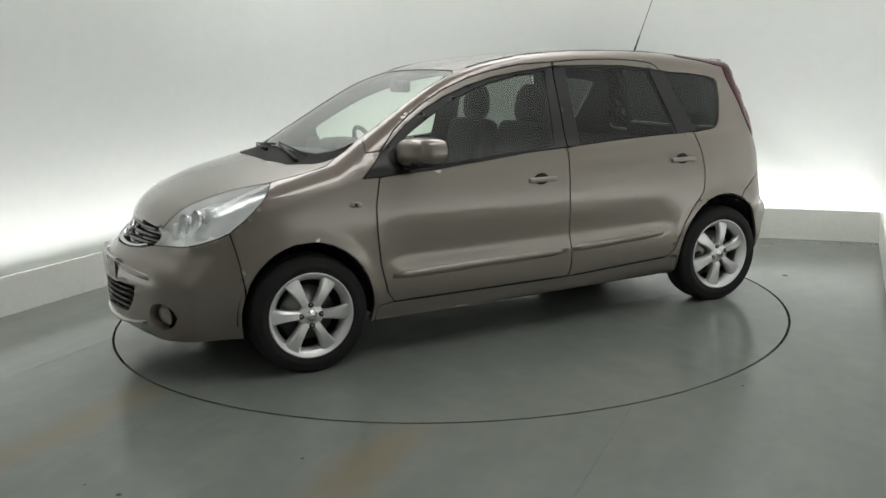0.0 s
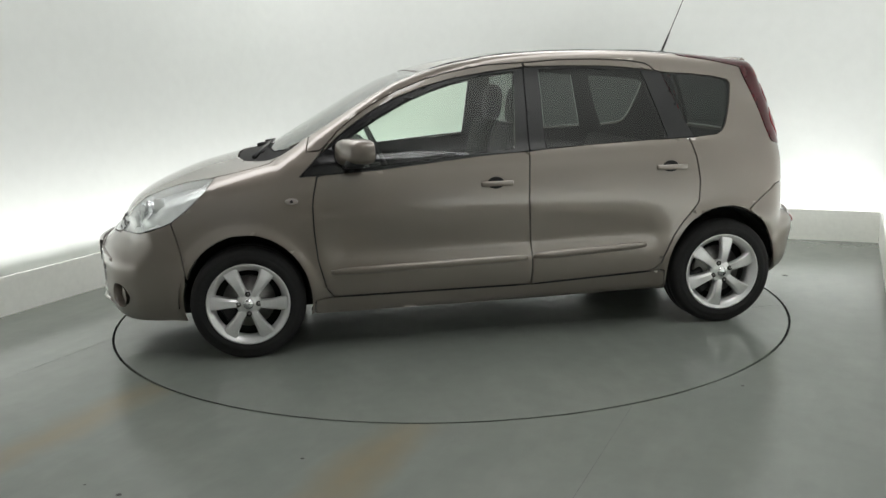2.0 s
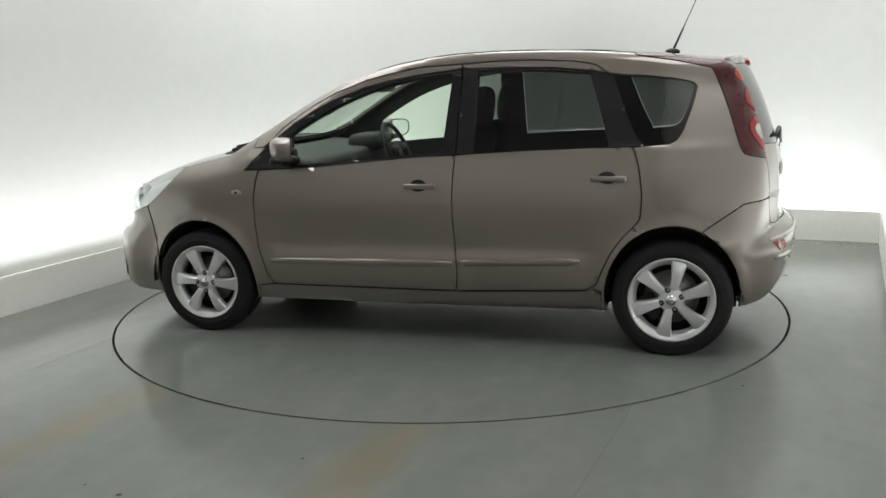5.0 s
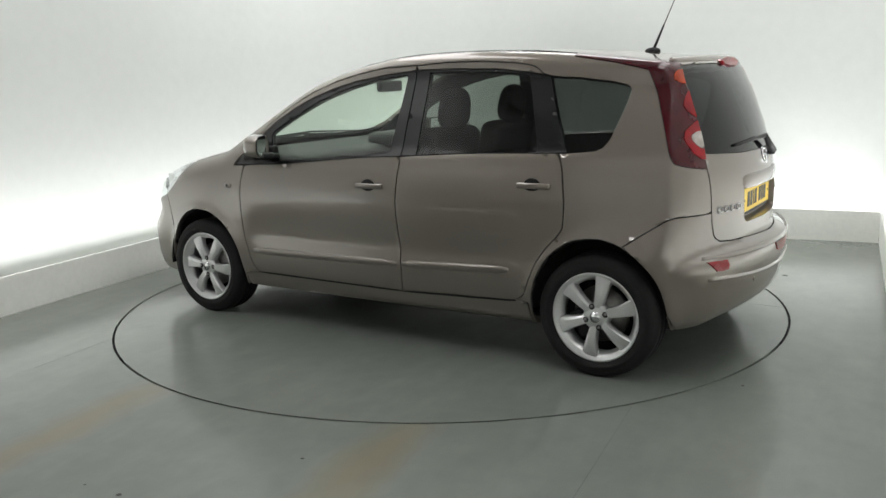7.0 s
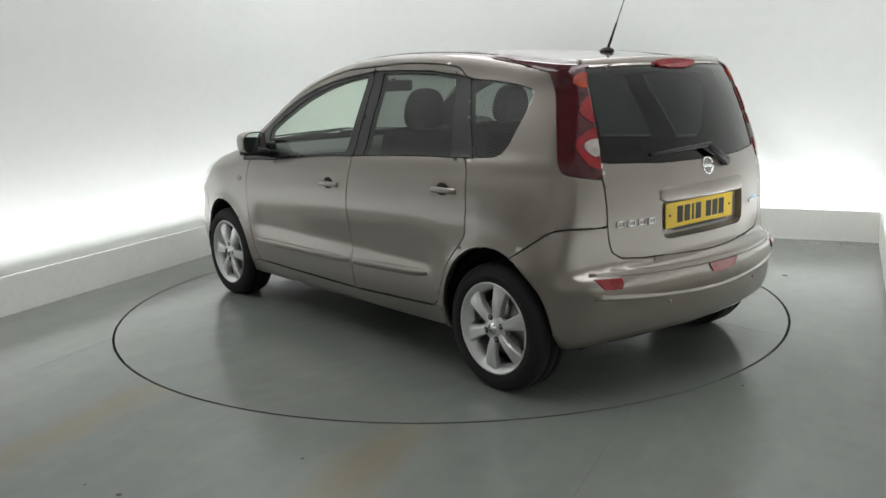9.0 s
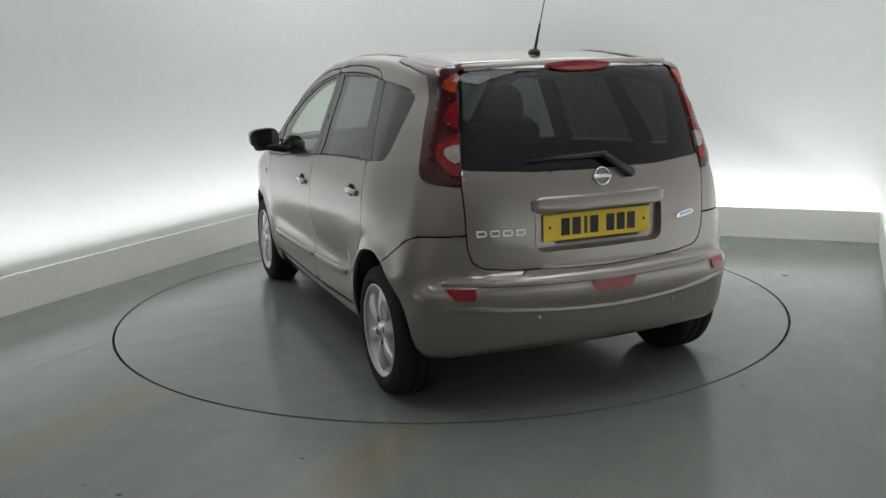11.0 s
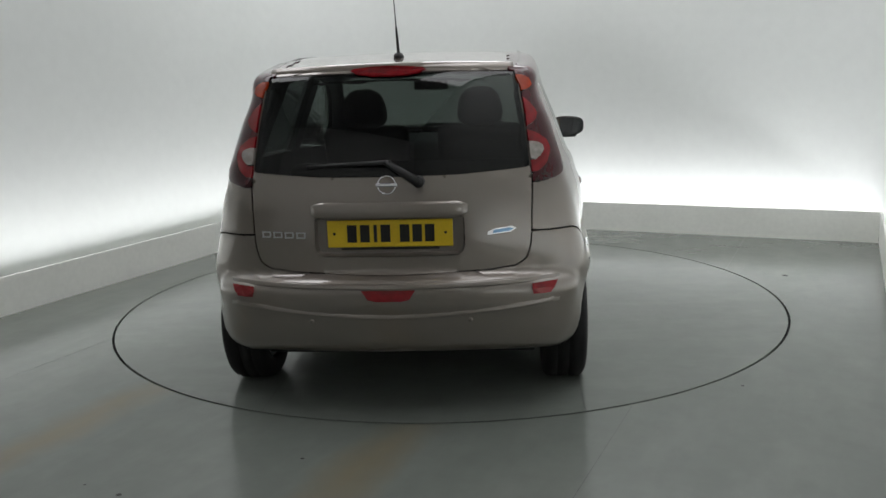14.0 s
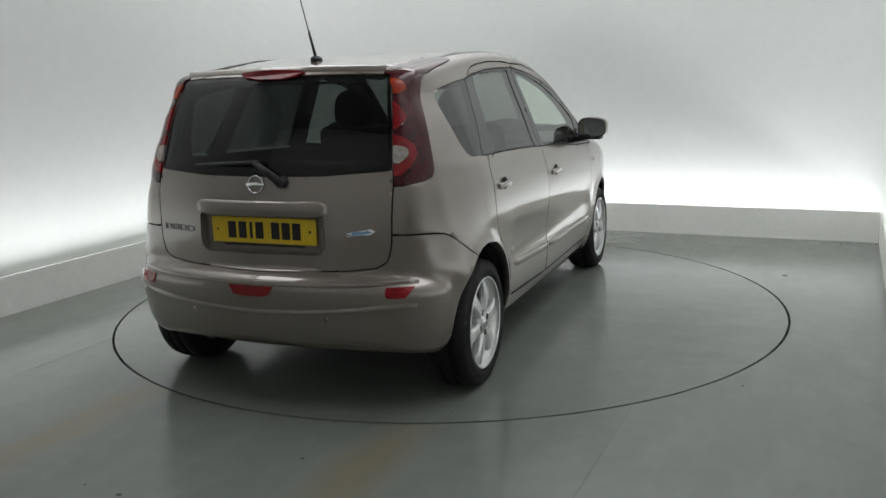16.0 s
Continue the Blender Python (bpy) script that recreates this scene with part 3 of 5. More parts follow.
# name, axes, outline, further condition on the face's centre
RULES = [
    ("void", SIDE, arch(AXLE, 0.326, 0.358), lambda c: c.y > 0.42),
    ("void", SIDE, arch(-AXLE, 0.327, 0.371), lambda c: c.y > 0.42),
    ("front_window", SIDE, FRONT_GLASS, lambda c: c.y > 0.58),
    ("rear_window", SIDE, REAR_GLASS, lambda c: c.y > 0.5),
    ("quarter_window", SIDE, QUARTER_GLASS, lambda c: c.y > 0.5),
    ("front_window_trim", SIDE, FRONT_TRIM, lambda c: c.y > 0.585 and not (c.x > 0.55 and c.y < 0.66)),
    ("rear_window_trim", SIDE, REAR_TRIM, lambda c: c.y > 0.5),
    ("back_window", END, BACK_GLASS, lambda c: c.x < -1.45),
    ("plate_void", END, PLATE_END, lambda c: c.x < -1.70),
    ("tailgate", END, GATE_END, lambda c: c.x < -1.60),
    ("lamp_orange", END, ORANGE_END, lambda c: c.x < -1.42),
    ("lamp_white", END, WHITE_END, lambda c: c.x < -1.5),
    ("lamp_red", END, RED_END, lambda c: c.x < -1.48),
    ("tail_lamp", SIDE, LAMP_SIDE, lambda c: c.y > 0.50 and c.x < -1.1),
    ("bonnet", PLAN, HOOD_PLAN, lambda c: c.z > 0.735),
    ("grille", END, GRILLE_END, lambda c: c.x > 1.8),
    ("headlamp", SIDE, HEAD_SIDE, lambda c: c.y > 0.40),
    ("fog_void", END, [(0.615 + 0.062 * math.cos(a), 0.335 + 0.062 * math.sin(a)) for a in np.linspace(0, 2 * math.pi, 17)[:-1]], lambda c: c.x > 1.7),
    ("intake", END, INTAKE_END, lambda c: c.x > 1.8),
    ("front_bumper", SIDE, NOSE_SIDE, lambda c: True),
    ("cowl", PLAN, COWL_PLAN, lambda c: c.z > 0.9),
    ("windscreen", PLAN, SCREEN_PLAN, lambda c: c.z > 0.9),
    ("rear_bumper", SIDE, TAIL_SIDE, lambda c: True),
    ("front_door", SIDE, FRONT_DOOR, lambda c: c.y > 0.56),
    ("rear_door", SIDE, REAR_DOOR, lambda c: c.y > 0.5),
    ("sill", SIDE, SILL, lambda c: c.y > 0.4),
    ("roof", PLAN, ROOF_PLAN, lambda c: c.z > 1.38),
]


def inside(poly, u, v):
    hit = False
    for (ax, az), (bx, bz) in zip(poly, poly[1:] + poly[:1]):
        if (az > v) != (bz > v) and u < ax + (v - az) / (bz - az) * (bx - ax):
            hit = not hit
    return hit


def cut_shell(bm):
    for name, axes, poly, cond in RULES:
        a, b = axes
        for (ua, va), (ub, vb) in zip(poly, poly[1:] + poly[:1]):
            l = math.hypot(ub - ua, vb - va)
            if l < 1e-6:
                continue
            # cut only the faces near this stretch of the outline
            eu, ev = (ub - ua) / l, (vb - va) / l
            fs = []
            for f in bm.faces:
                c = f.calc_center_median()
                s, d = (c[a] - ua) * eu + (c[b] - va) * ev, (c[a] - ua) * ev - (c[b] - va) * eu
                if -0.03 < s < l + 0.03 and abs(d) < 0.045 and cond(c):
                    fs.append(f)
            if not fs:
                continue
            geom = set(fs)
            for f in fs:
                geom.update(f.edges)
                geom.update(f.verts)
            co, no = [0, 0, 0], [0, 0, 0]
            co[a], co[b], no[a], no[b] = ua, va, -(vb - va), ub - ua
            bmesh.ops.bisect_plane(bm, geom=list(geom), dist=1e-5, plane_co=co, plane_no=no)
    bmesh.ops.remove_doubles(bm, verts=bm.verts[:], dist=0.0032)
    for v in bm.verts:
        if abs(v.co.y) < 0.002:
            v.co.y = 0.0
    groups = {}
    for f in bm.faces:
        c = f.calc_center_median()
        for name, (a, b), poly, cond in RULES:
            if cond(c) and inside(poly, c[a], c[b]):
                break
        else:
            name = "front_wing" if c.x > 0.86 and c.z < 1.06 + 0.1 * (c.x > 0.95) else "side_panel"
        groups.setdefault(name, []).append(f)
    return groups


def drop_crumbs(b):
    """Remove loose crumbs of sheet that hang off a panel's main piece."""
    left = set(b.faces)
    while left:
        f = left.pop()
        piece, todo = [f], [f]
        while todo:
            g = todo.pop()
            for e in g.edges:
                for h in e.link_faces:
                    if h in left:
                        left.discard(h)
                        piece.append(h)
                        todo.append(h)
        if sum(g.calc_area() for g in piece) < 0.0009:
            bmesh.ops.delete(b, geom=piece, context="FACES")


def fair_rim(b):
    """Press-shop edges: small steps along a panel's rim are drawn smooth, its corners stay."""
    for _ in range(3):
        ends = {}
        for e in b.edges:
            if e.is_boundary:
                for v in e.verts:
                    ends.setdefault(v, []).append(e.other_vert(v))
        moves = {}
        for v, n in ends.items():
            if len(n) == 2 and abs(v.co.y) > 0.004:
                p, q = n[0].co, n[1].co
                l = (q - p).length_squared
                s = min(1, max(0, (v.co - p).dot(q - p) / l)) if l > 1e-10 else 0.5
                d = p + (q - p) * s - v.co
                if d.length < 0.0075:
                    moves[v] = d * 0.6
        for v, d in moves.items():
            v.co += d
    bmesh.ops.dissolve_degenerate(b, dist=0.0012, edges=b.edges[:])


def panel_mesh(bm, faces, gap, depth, mirror, offset=0.0, both=False):
    """The faces as a panel of their own: edges drawn back by the gap and folded in by the depth."""
    b = bmesh.new()
    made = {}
    for f in faces:
        vs = []
        for v in f.verts:
            if v not in made:
                made[v] = b.verts.new(v.co)
            vs.append(made[v])
        try:
            b.faces.new(vs)
        except ValueError:
            pass
    if both:
        copy = {v: (v if abs(v.co.y) < 1e-5 else b.verts.new((v.co.x, -v.co.y, v.co.z))) for v in b.verts[:]}
        for f in b.faces[:]:
            b.faces.new([copy[v] for v in reversed(f.verts)])
    bmesh.ops.remove_doubles(b, verts=b.verts[:], dist=0.0004)
    drop_crumbs(b)
    fair_rim(b)
    b.normal_update()
    normals = {v: v.normal.copy() for v in b.verts}
    rim = [e for e in b.edges if e.is_boundary]
    pull = {}
    for e in rim:
        f = e.link_faces[0]
        t = (e.verts[1].co - e.verts[0].co)
        if t.length < 1e-7:
            continue
        i = f.normal.cross(t.normalized())
        if i.dot(f.calc_center_median() - e.verts[0].co) < 0:
            i.negate()
        for v in e.verts:
            pull[v] = pull.get(v, Vector()) + i * t.length
    for v, d in pull.items():
        if d.length > 1e-9:
            v.co += d.normalized() * gap
    if offset:
        for v in b.verts:
            v.co += normals[v] * offset
    if depth:
        r = bmesh.ops.extrude_edge_only(b, edges=rim)
        fresh = [g for g in r["geom"] if isinstance(g, bmesh.types.BMVert)]
        for v in fresh:
            near = None
            for e in v.link_edges:
                o = e.other_vert(v)
                if o in normals and (o.co - v.co).length < 1e-6:
                    near = o
            if near is not None:
                v.co -= normals[near] * depth
        for e in rim:
            e.smooth = False
    if mirror:
        for v in b.verts:
            v.co.y = -v.co.y
        bmesh.ops.reverse_faces(b, faces=b.faces[:])
    return b


SHELL = body_shell()
PANELS = cut_shell(SHELL)
GAP = 0.0034
for side in (False, True):
    for name, m, dep, off in (("front_door", "paint", 0.02, 0), ("rear_door", "paint", 0.02, 0), ("front_wing", "paint", 0.02, 0), ("side_panel", "paint", 0.02, 0),
                              ("sill", "paint", 0.02, 0), ("front_window_trim", "gloss_black", 0.01, -0.002), ("rear_window_trim", "gloss_black", 0.01, -0.002),
                              ("front_window", "clear", 0, -0.005), ("rear_window", "privacy", 0, -0.005), ("quarter_window", "privacy", 0, -0.003),
                              ("headlamp", "lens", 0.004, 0), ("tail_lamp", "dark_red", 0.02, 0.004),
                              ("lamp_orange", "orange", 0.012, 0.006), ("lamp_red", "red", 0.012, 0.008), ("lamp_white", "lamp_white", 0.012, 0.010)):
        part(name, panel_mesh(SHELL, PANELS[name], (0.0008 if "lamp" in name else GAP) if dep else 0.0005, dep, side, off), M[m], CAR)
for name, m, dep, off in (("bonnet", "paint", 0.02, 0), ("roof", "paint", 0.01, 0), ("windscreen", "clear", 0, -0.004), ("cowl", "liner", 0.02, -0.006),
                          ("front_bumper", "paint", 0.02, 0), ("rear_bumper", "paint", 0.02, 0), ("tailgate", "paint", 0.02, 0), ("back_window", "deep_privacy", 0, -0.003),
                          ("grille", "gloss_black", 0.0, -0.035), ("intake", "black", 0.0, -0.03)):
    part(name, panel_mesh(SHELL, PANELS[name], GAP if dep else 0.0005, dep, False, off, both=True), M[m], CAR)
# dark trim behind the panels, so that the joints and openings look into the car's lining
LINED = ["front_door", "rear_door", "front_wing", "side_panel", "sill", "front_window_trim", "rear_window_trim"]
for side in (False, True):
    part("door_lining", panel_mesh(SHELL, [f for n in LINED for f in PANELS[n]], 0, 0, side, -0.032), M["dash"], CAR)
    part("lamp_housing", panel_mesh(SHELL, PANELS["headlamp"], 0.002, -0.036, side, -0.042), M["reflector"], CAR)
for names in (["bonnet", "cowl", "front_bumper", "grille", "intake"], ["rear_bumper", "tailgate"]):
    part("body_lining", panel_mesh(SHELL, [f for n in names for f in PANELS[n]], 0, 0, False, -0.06, both=True), M["liner"], CAR)
part("headlining", panel_mesh(SHELL, PANELS["roof"], 0, 0, False, -0.03, both=True), M["lining"], CAR)


def disc(bm, c, r, n=32, axis="y", d=0.01, r2=None):
    """A round boss with its axis along y (or x), its outer face at c, reaching d inward."""
    r2 = r if r2 is None else r2
    out, inn = [], []
    for i in range(n):
        a = 2 * math.pi * i / n
        u, v = math.cos(a), math.sin(a)
        if axis == "y":
            out.append(bm.verts.new((c[0] + r * u, c[1], c[2] + r * v)))
            inn.append(bm.verts.new((c[0] + r2 * u, c[1] - d, c[2] + r2 * v)))
        else:
            out.append(bm.verts.new((c[0], c[1] + r * u, c[2] + r * v)))
            inn.append(bm.verts.new((c[0] - d, c[1] + r2 * u, c[2] + r2 * v)))
    bm.faces.new(out)
    bm.faces.new(inn[::-1])
    for i in range(n):
        bm.faces.new((out[i], inn[i], inn[(i + 1) % n], out[(i + 1) % n]))
    return bm


def lathe(bm, rows, n=64):
    """Turn (radius, y) rows about the y axis."""
    rings = [[bm.verts.new((r * math.cos(2 * math.pi * i / n), y, r * math.sin(2 * math.pi * i / n))) for i in range(n)] for r, y in rows]
    for a, b in zip(rings, rings[1:]):
        for i in range(n):
            bm.faces.new((a[i], a[(i + 1) % n], b[(i + 1) % n], b[i]))
    return bm


def wheel(x, side, phase, bolts):
    """Alloy wheel with six swept spokes; built for the left, turned about for the right."""
    w = part("wheel", lathe(bmesh.new(), [(0.196, -0.16), (0.185, -0.10), (0.172, -0.05), (0.172, -0.04), (0.195, -0.012), (0.205, -0.008), (0.211, -0.002), (0.214, 0.004), (0.210, 0.007), (0.203, 0.002)]),
             M["alloy"], CAR, "six-spoke silver alloy wheel")
    R = WHEEL_R
    t = lathe(bmesh.new(), [(0.200, -0.18), (0.215, -0.188), (0.245, -0.192), (0.275, -0.186), (R - 0.006, -0.172), (R, -0.150), (R, -0.128), (R - 0.007, -0.126), (R - 0.007, -0.118), (R, -0.116), (R, -0.076),
                            (R - 0.007, -0.074), (R - 0.007, -0.066), (R, -0.064), (R - 0.001, -0.036), (R - 0.006, -0.014), (0.280, -0.002), (0.262, 0.007), (0.255, 0.006), (0.252, 0.009), (0.238, 0.010), (0.222, 0.006), (0.212, 0.0), (0.206, -0.02)], 96)
    for v in t.verts:          # flattened where it stands
        if v.co.z < -HUB_Z:
            v.co.z = -HUB_Z + 0.0005
    part("tyre", t, M["rubber"], w)
    for k in range(6):
        bm = bmesh.new()
        n, rows = 9, []
        for i in range(n):
            s = i / (n - 1)
            r = 0.045 + s * 0.158
            bend = -0.03 * s ** 2
            half = 0.022 + 0.003 * s + 0.021 * s ** 2
            y = -0.022 + 0.020 * math.sin(math.pi * min(1, 0.25 + 0.75 * s)) + 0.006 * s
            ca, sa = math.cos(bend), math.sin(bend)
            rows.append([bm.verts.new((ca * r - sa * o, yy, sa * r + ca * o)) for o, yy in
                         ((-half, y - 0.034), (-half, y - 0.007), (-half * 0.80, y + 0.002), (half * 0.45, y + 0.001), (half * 0.88, y - 0.008), (half, y - 0.020), (half, y - 0.038))])
        for a, b in zip(rows, rows[1:]):
            for j in range(6):
                bm.faces.new((a[j], a[j + 1], b[j + 1], b[j]))
        bm.transform(pose(0, 0, 0, 0, -(phase + 60 * k), 0))
        bmesh.ops.recalc_face_normals(bm, faces=bm.faces[:])
        part("spoke", sharpen(bm, 30), M["alloy"], w)
    hub = lathe(bmesh.new(), [(0.064, -0.05), (0.066, -0.022), (0.062, -0.010), (0.052, -0.006), (0.034, -0.006), (0.030, -0.002), (0.0005, 0.0)], 40)
    part("hub", hub, M["alloy"], w)
    bm = bmesh.new()
    disc(bm, (0, 0.002, 0), 0.026, 28, d=0.006)
    part("centre_cap", bm, M["chrome"], w)
    # shade inside the bolt holes is painted as flat black discs
    for k in range(4):
        a = radians(bolts + 90 * k)
        bm = bmesh.new()
        disc(bm, (0.052 * math.cos(a), -0.003, 0.052 * math.sin(a)), 0.0140, 16, d=0.004)
        part("bolt_hole", bm, M["ink"], w)
        bm = bmesh.new()
        disc(bm, (0.052 * math.cos(a), -0.001, 0.052 * math.sin(a)), 0.0075, 6, d=0.004)
        part("wheel_bolt", bm, M["steel"], w)
    bm = bmesh.new()
    disc(bm, (0, -0.075, 0), 0.135, 48, d=0.02)
    part("brake_disc", bm, M["steel"], w)
    bm = bmesh.new()
    box(bm, 0.07, 0.15, -0.10, -0.055, -0.07, 0.07, 0.015)
    bm.transform(pose(0, 0, 0, 0, 30, 0))
    part("brake_caliper", bm, M["black"], w)
    bm = bmesh.new()
    disc(bm, (0, -0.11, 0), 0.19, 40, d=0.02)
    part("backing_plate", bm, M["liner"], w)
    w.matrix_basis = pose(x, 0.828 if side > 0 else -0.828, HUB_Z, 0, 0, 0 if side > 0 else 180)
    return w


for wx, ws, ph, bo in ((AXLE, 1, 5, 0), (-AXLE, 1, 42, 70), (AXLE, -1, 10, 30), (-AXLE, -1, 52, 72)):
    wheel(wx, ws, ph, bo)
    bm = bmesh.new()           # wheel well
    r0, n = 0.352, 24
    rows = []
    back = 0.10 if wx > 0 else -0.10     # shorter behind the rear wheel, where the bumper rises
    for y in ((0.80 if wx > 0 else 0.775) * ws, 0.50 * ws):
        rows.append([bm.verts.new((wx + r0 * math.cos(a), y, HUB_Z + 0.005 + r0 * math.sin(a))) for a in np.linspace(-0.05, math.pi + back, n)])
    for i in range(n - 1):
        bm.faces.new((rows[0][i], rows[0][i + 1], rows[1][i + 1], rows[1][i]))
    bm.faces.new(rows[1])
    part("wheel_well", bm, M["liner"], CAR)

bm = bmesh.new()
box(bm, -1.62, 1.94, -0.60, 0.60, 0.205, 0.26, 0.01)
box(bm, -0.92, 0.93, -0.745, 0.745, 0.205, 0.25, 0.01)
part("underbody", bm, M["liner"], CAR)
bm = bmesh.new()
b2 = bmesh.new()
disc(b2, (-1.60, 0.385, 0.225), 0.026, 20, axis="x", d=-0.3)
join(bm, b2)
part("exhaust_pipe", bm, M["steel"], CAR)
bm = bmesh.new()
box(bm, -1.70, -1.30, 0.12, 0.52, 0.235, 0.32, 0.03)
part("silencer", bm, M["liner"], CAR)


def side_y(x, z):
    """The body's half width where the side is met at (x, z)."""
    ys = np.linspace(0.3, 0.95, 400)
    f = body_field(np.full(400, x), ys, np.full(400, z))
    return float(ys[np.argmax(f > 0)])


def rear_x(y, z):
    xs = np.linspace(-1.2, -2.1, 500)
    return float(xs[np.argmax(body_field(xs, np.full(500, y), np.full(500, z)) > 0)])


def front_x(y, z):
    xs = np.linspace(1.3, 2.3, 500)
    return float(xs[np.argmax(body_field(xs, np.full(500, y), np.full(500, z)) > 0)])


def top_z(x, y):
    zs = np.linspace(0.6, 1.7, 500)
    return float(zs[np.argmax(body_field(np.full(500, x), np.full(500, y), zs) > 0)])


def strip(pts, section, closed_ends=True):
    """Sweep a small section, given in (across, out), along points (place, out direction, across direction)."""
    bm = bmesh.new()
    rows = [[bm.verts.new(p + o * out + ac * across) for across, out in section] for p, o, ac in pts]
    m = len(section)
    for a, b in zip(rows, rows[1:]):
        for j in range(m):
            bm.faces.new((a[j], a[(j + 1) % m], b[(j + 1) % m], b[j]))
    if closed_ends:
        bm.faces.new(rows[0][::-1])
        bm.faces.new(rows[-1])
    bmesh.ops.recalc_face_normals(bm, faces=bm.faces[:])
    return bm


def side_strip(x0, x1, za, zb, hgt, out, s, n=14):
    pts = []
    for i in range(n):
        k = i / (n - 1)
        x, z = x0 + (x1 - x0) * k, za + (zb - za) * k
        e = min(1.0, 0.25 + min(k, 1 - k) * 8)
        pts.append((Vector((x, s * side_y(x, z), z)), Vector((0, s * e, 0)), Vector((0, 0, 0.35 + 0.65 * e))))
    h = hgt / 2
    return strip(pts, [(-h, -0.01), (-h, out * 0.3), (-h * 0.7, out * 0.85), (0, out * 0.95), (h * 0.55, out), (h * 0.85, out * 0.7), (h, -0.01)])


def grab(x, z, s):
    """Door handle: painted pull bar over a dark oval for the cup's shade, with a lock barrel."""
    y = side_y(x, z)
    cup = bmesh.new()
    bmesh.ops.create_uvsphere(cup, u_segments=24, v_segments=12, radius=1)
    cup.transform(Matrix.Translation((x + 0.008, s * (y - 0.001), z + 0.002)) @ Matrix.Diagonal((0.046, 0.006, 0.034, 1)))
    h = part("handle_cup", cup, M["liner"], CAR)
    bm = bmesh.new()
    box(bm, x - 0.088, x + 0.088, s * (y + 0.012) - 0.010, s * (y + 0.012) + 0.010, z - 0.016, z + 0.012, 0.0085, seg=3)
    for v in bm.verts:
        v.co.y -= s * 0.010 * (abs(v.co.x - x) / 0.088) ** 2
        v.co.z += 0.006 * (abs(v.co.x - x) / 0.088) ** 2 - 0.003
    part("door_handle", bm, M["paint"], CAR)
    bm = bmesh.new()
    disc(bm, (x - 0.072, y + 0.0185 - 0.006, z + 0.002), 0.0065, 14, d=0.008)
    if s < 0:
        bm.transform(Matrix.Diagonal((1, -1, 1, 1)))
    part("handle_lock", bm, M["steel"], CAR)


for s in (1, -1):
    part("door_moulding", side_strip(0.868, -0.180, 0.432, 0.446, 0.040, 0.015, s), M["paint"], CAR)
    part("door_moulding", side_strip(-0.212, -0.850, 0.449, 0.474, 0.040, 0.015, s), M["paint"], CAR)
    part("sill_joint", side_strip(0.862, -0.196, 0.2945, 0.2915, 0.009, 0.0022, s), M["liner"], CAR)
    part("sill_joint", side_strip(-0.204, -0.885, 0.2915, 0.3205, 0.009, 0.0022, s), M["liner"], CAR)
    grab(-0.020, 0.852, s)
    grab(-0.990, 0.893, s)
    # side repeater
    y = side_y(1.048, 0.812)
    bm = bmesh.new()
    bmesh.ops.create_uvsphere(bm, u_segments=20, v_segments=10, radius=1)
    bm.transform(Matrix.Translation((1.048, s * y, 0.812)) @ Matrix.Rotation(radians(-4 * s), 4, "Z") @ Matrix.Diagonal((0.034, 0.006, 0.0165, 1)))
    rep = part("side_repeater", bm, M["lamp_white"], CAR, "pale oval side repeater lamp")
    bm = bmesh.new()
    disc(bm, (1.048, y + 0.0065, 0.812), 0.008, 14, d=0.004)
    if s < 0:
        bm.transform(Matrix.Diagonal((1, -1, 1, 1)))
    part("repeater_bulb", bm, M["ink"], rep)
    # door mirror: a rounded painted shell, open to the rear, on a black foot
    bm = bmesh.new()
    bmesh.ops.create_uvsphere(bm, u_segments=40, v_segments=24, radius=1)
    for v in bm.verts:
        p = [math.copysign(abs(c) ** 0.62, c) for c in v.co]
        v.co = Vector((max(p[0] * 0.080, -0.041), p[1] * 0.104, p[2] * (0.067 - 0.008 * p[1])))
        v.co += Vector((0.762 - 0.05 * (p[1] + 1), 0.905, 1.052 + 0.006 * p[1]))
        v.co.y *= s
    if s < 0:
        bmesh.ops.reverse_faces(bm, faces=bm.faces[:])
    mir = part("door_mirror", sharpen(bm, 40), M["paint"], CAR, "body-coloured door mirror on a black foot")
    bm = bmesh.new()
    for px, top in ((0.98, 1.0), (1.03, 0.90)):
        ring = []
        for k in range(40):
            a = 2 * math.pi * k / 40
            u, w = (math.copysign(abs(c) ** 0.62, c) for c in (math.cos(a), math.sin(a)))
            ring.append((0.762 - 0.05 * (u * top + 1) - 0.042 * px, s * (0.905 + u * 0.101 * top), 1.052 + 0.006 * u + w * (0.065 - 0.008 * u) * top))
        ring = [bm.verts.new(c) for c in ring]
        if top == 1.0:
            first = ring
    for k in range(40):
        bm.faces.new((first[k], first[(k + 1) % 40], ring[(k + 1) % 40], ring[k]))
    bmesh.ops.recalc_face_normals(bm, faces=bm.faces[:])
    part("mirror_rim", bm, M["black"], mir)
    bm = bmesh.new()
    box(bm, 0.690, 0.785, 0.735, 0.860, 0.965, 1.004, 0.016, seg=3)
    box(bm, 0.700, 0.800, 0.735, 0.790, 0.955, 1.050, 0.02, seg=3)
    box(bm, 0.675, 0.775, 0.805, 0.965, 0.976, 1.016, 0.016, seg=3)
    for v in bm.verts:
        v.co.y *= s
    if s < 0:
        bmesh.ops.reverse_faces(bm, faces=bm.faces[:])
    part("mirror_foot", bm, M["black"], mir)
    bm = bmesh.new()
    ring = []
    for k in range(40):
        a = 2 * math.pi * k / 40
        u, w = (math.copysign(abs(c) ** 0.62, c) for c in (math.cos(a), math.sin(a)))
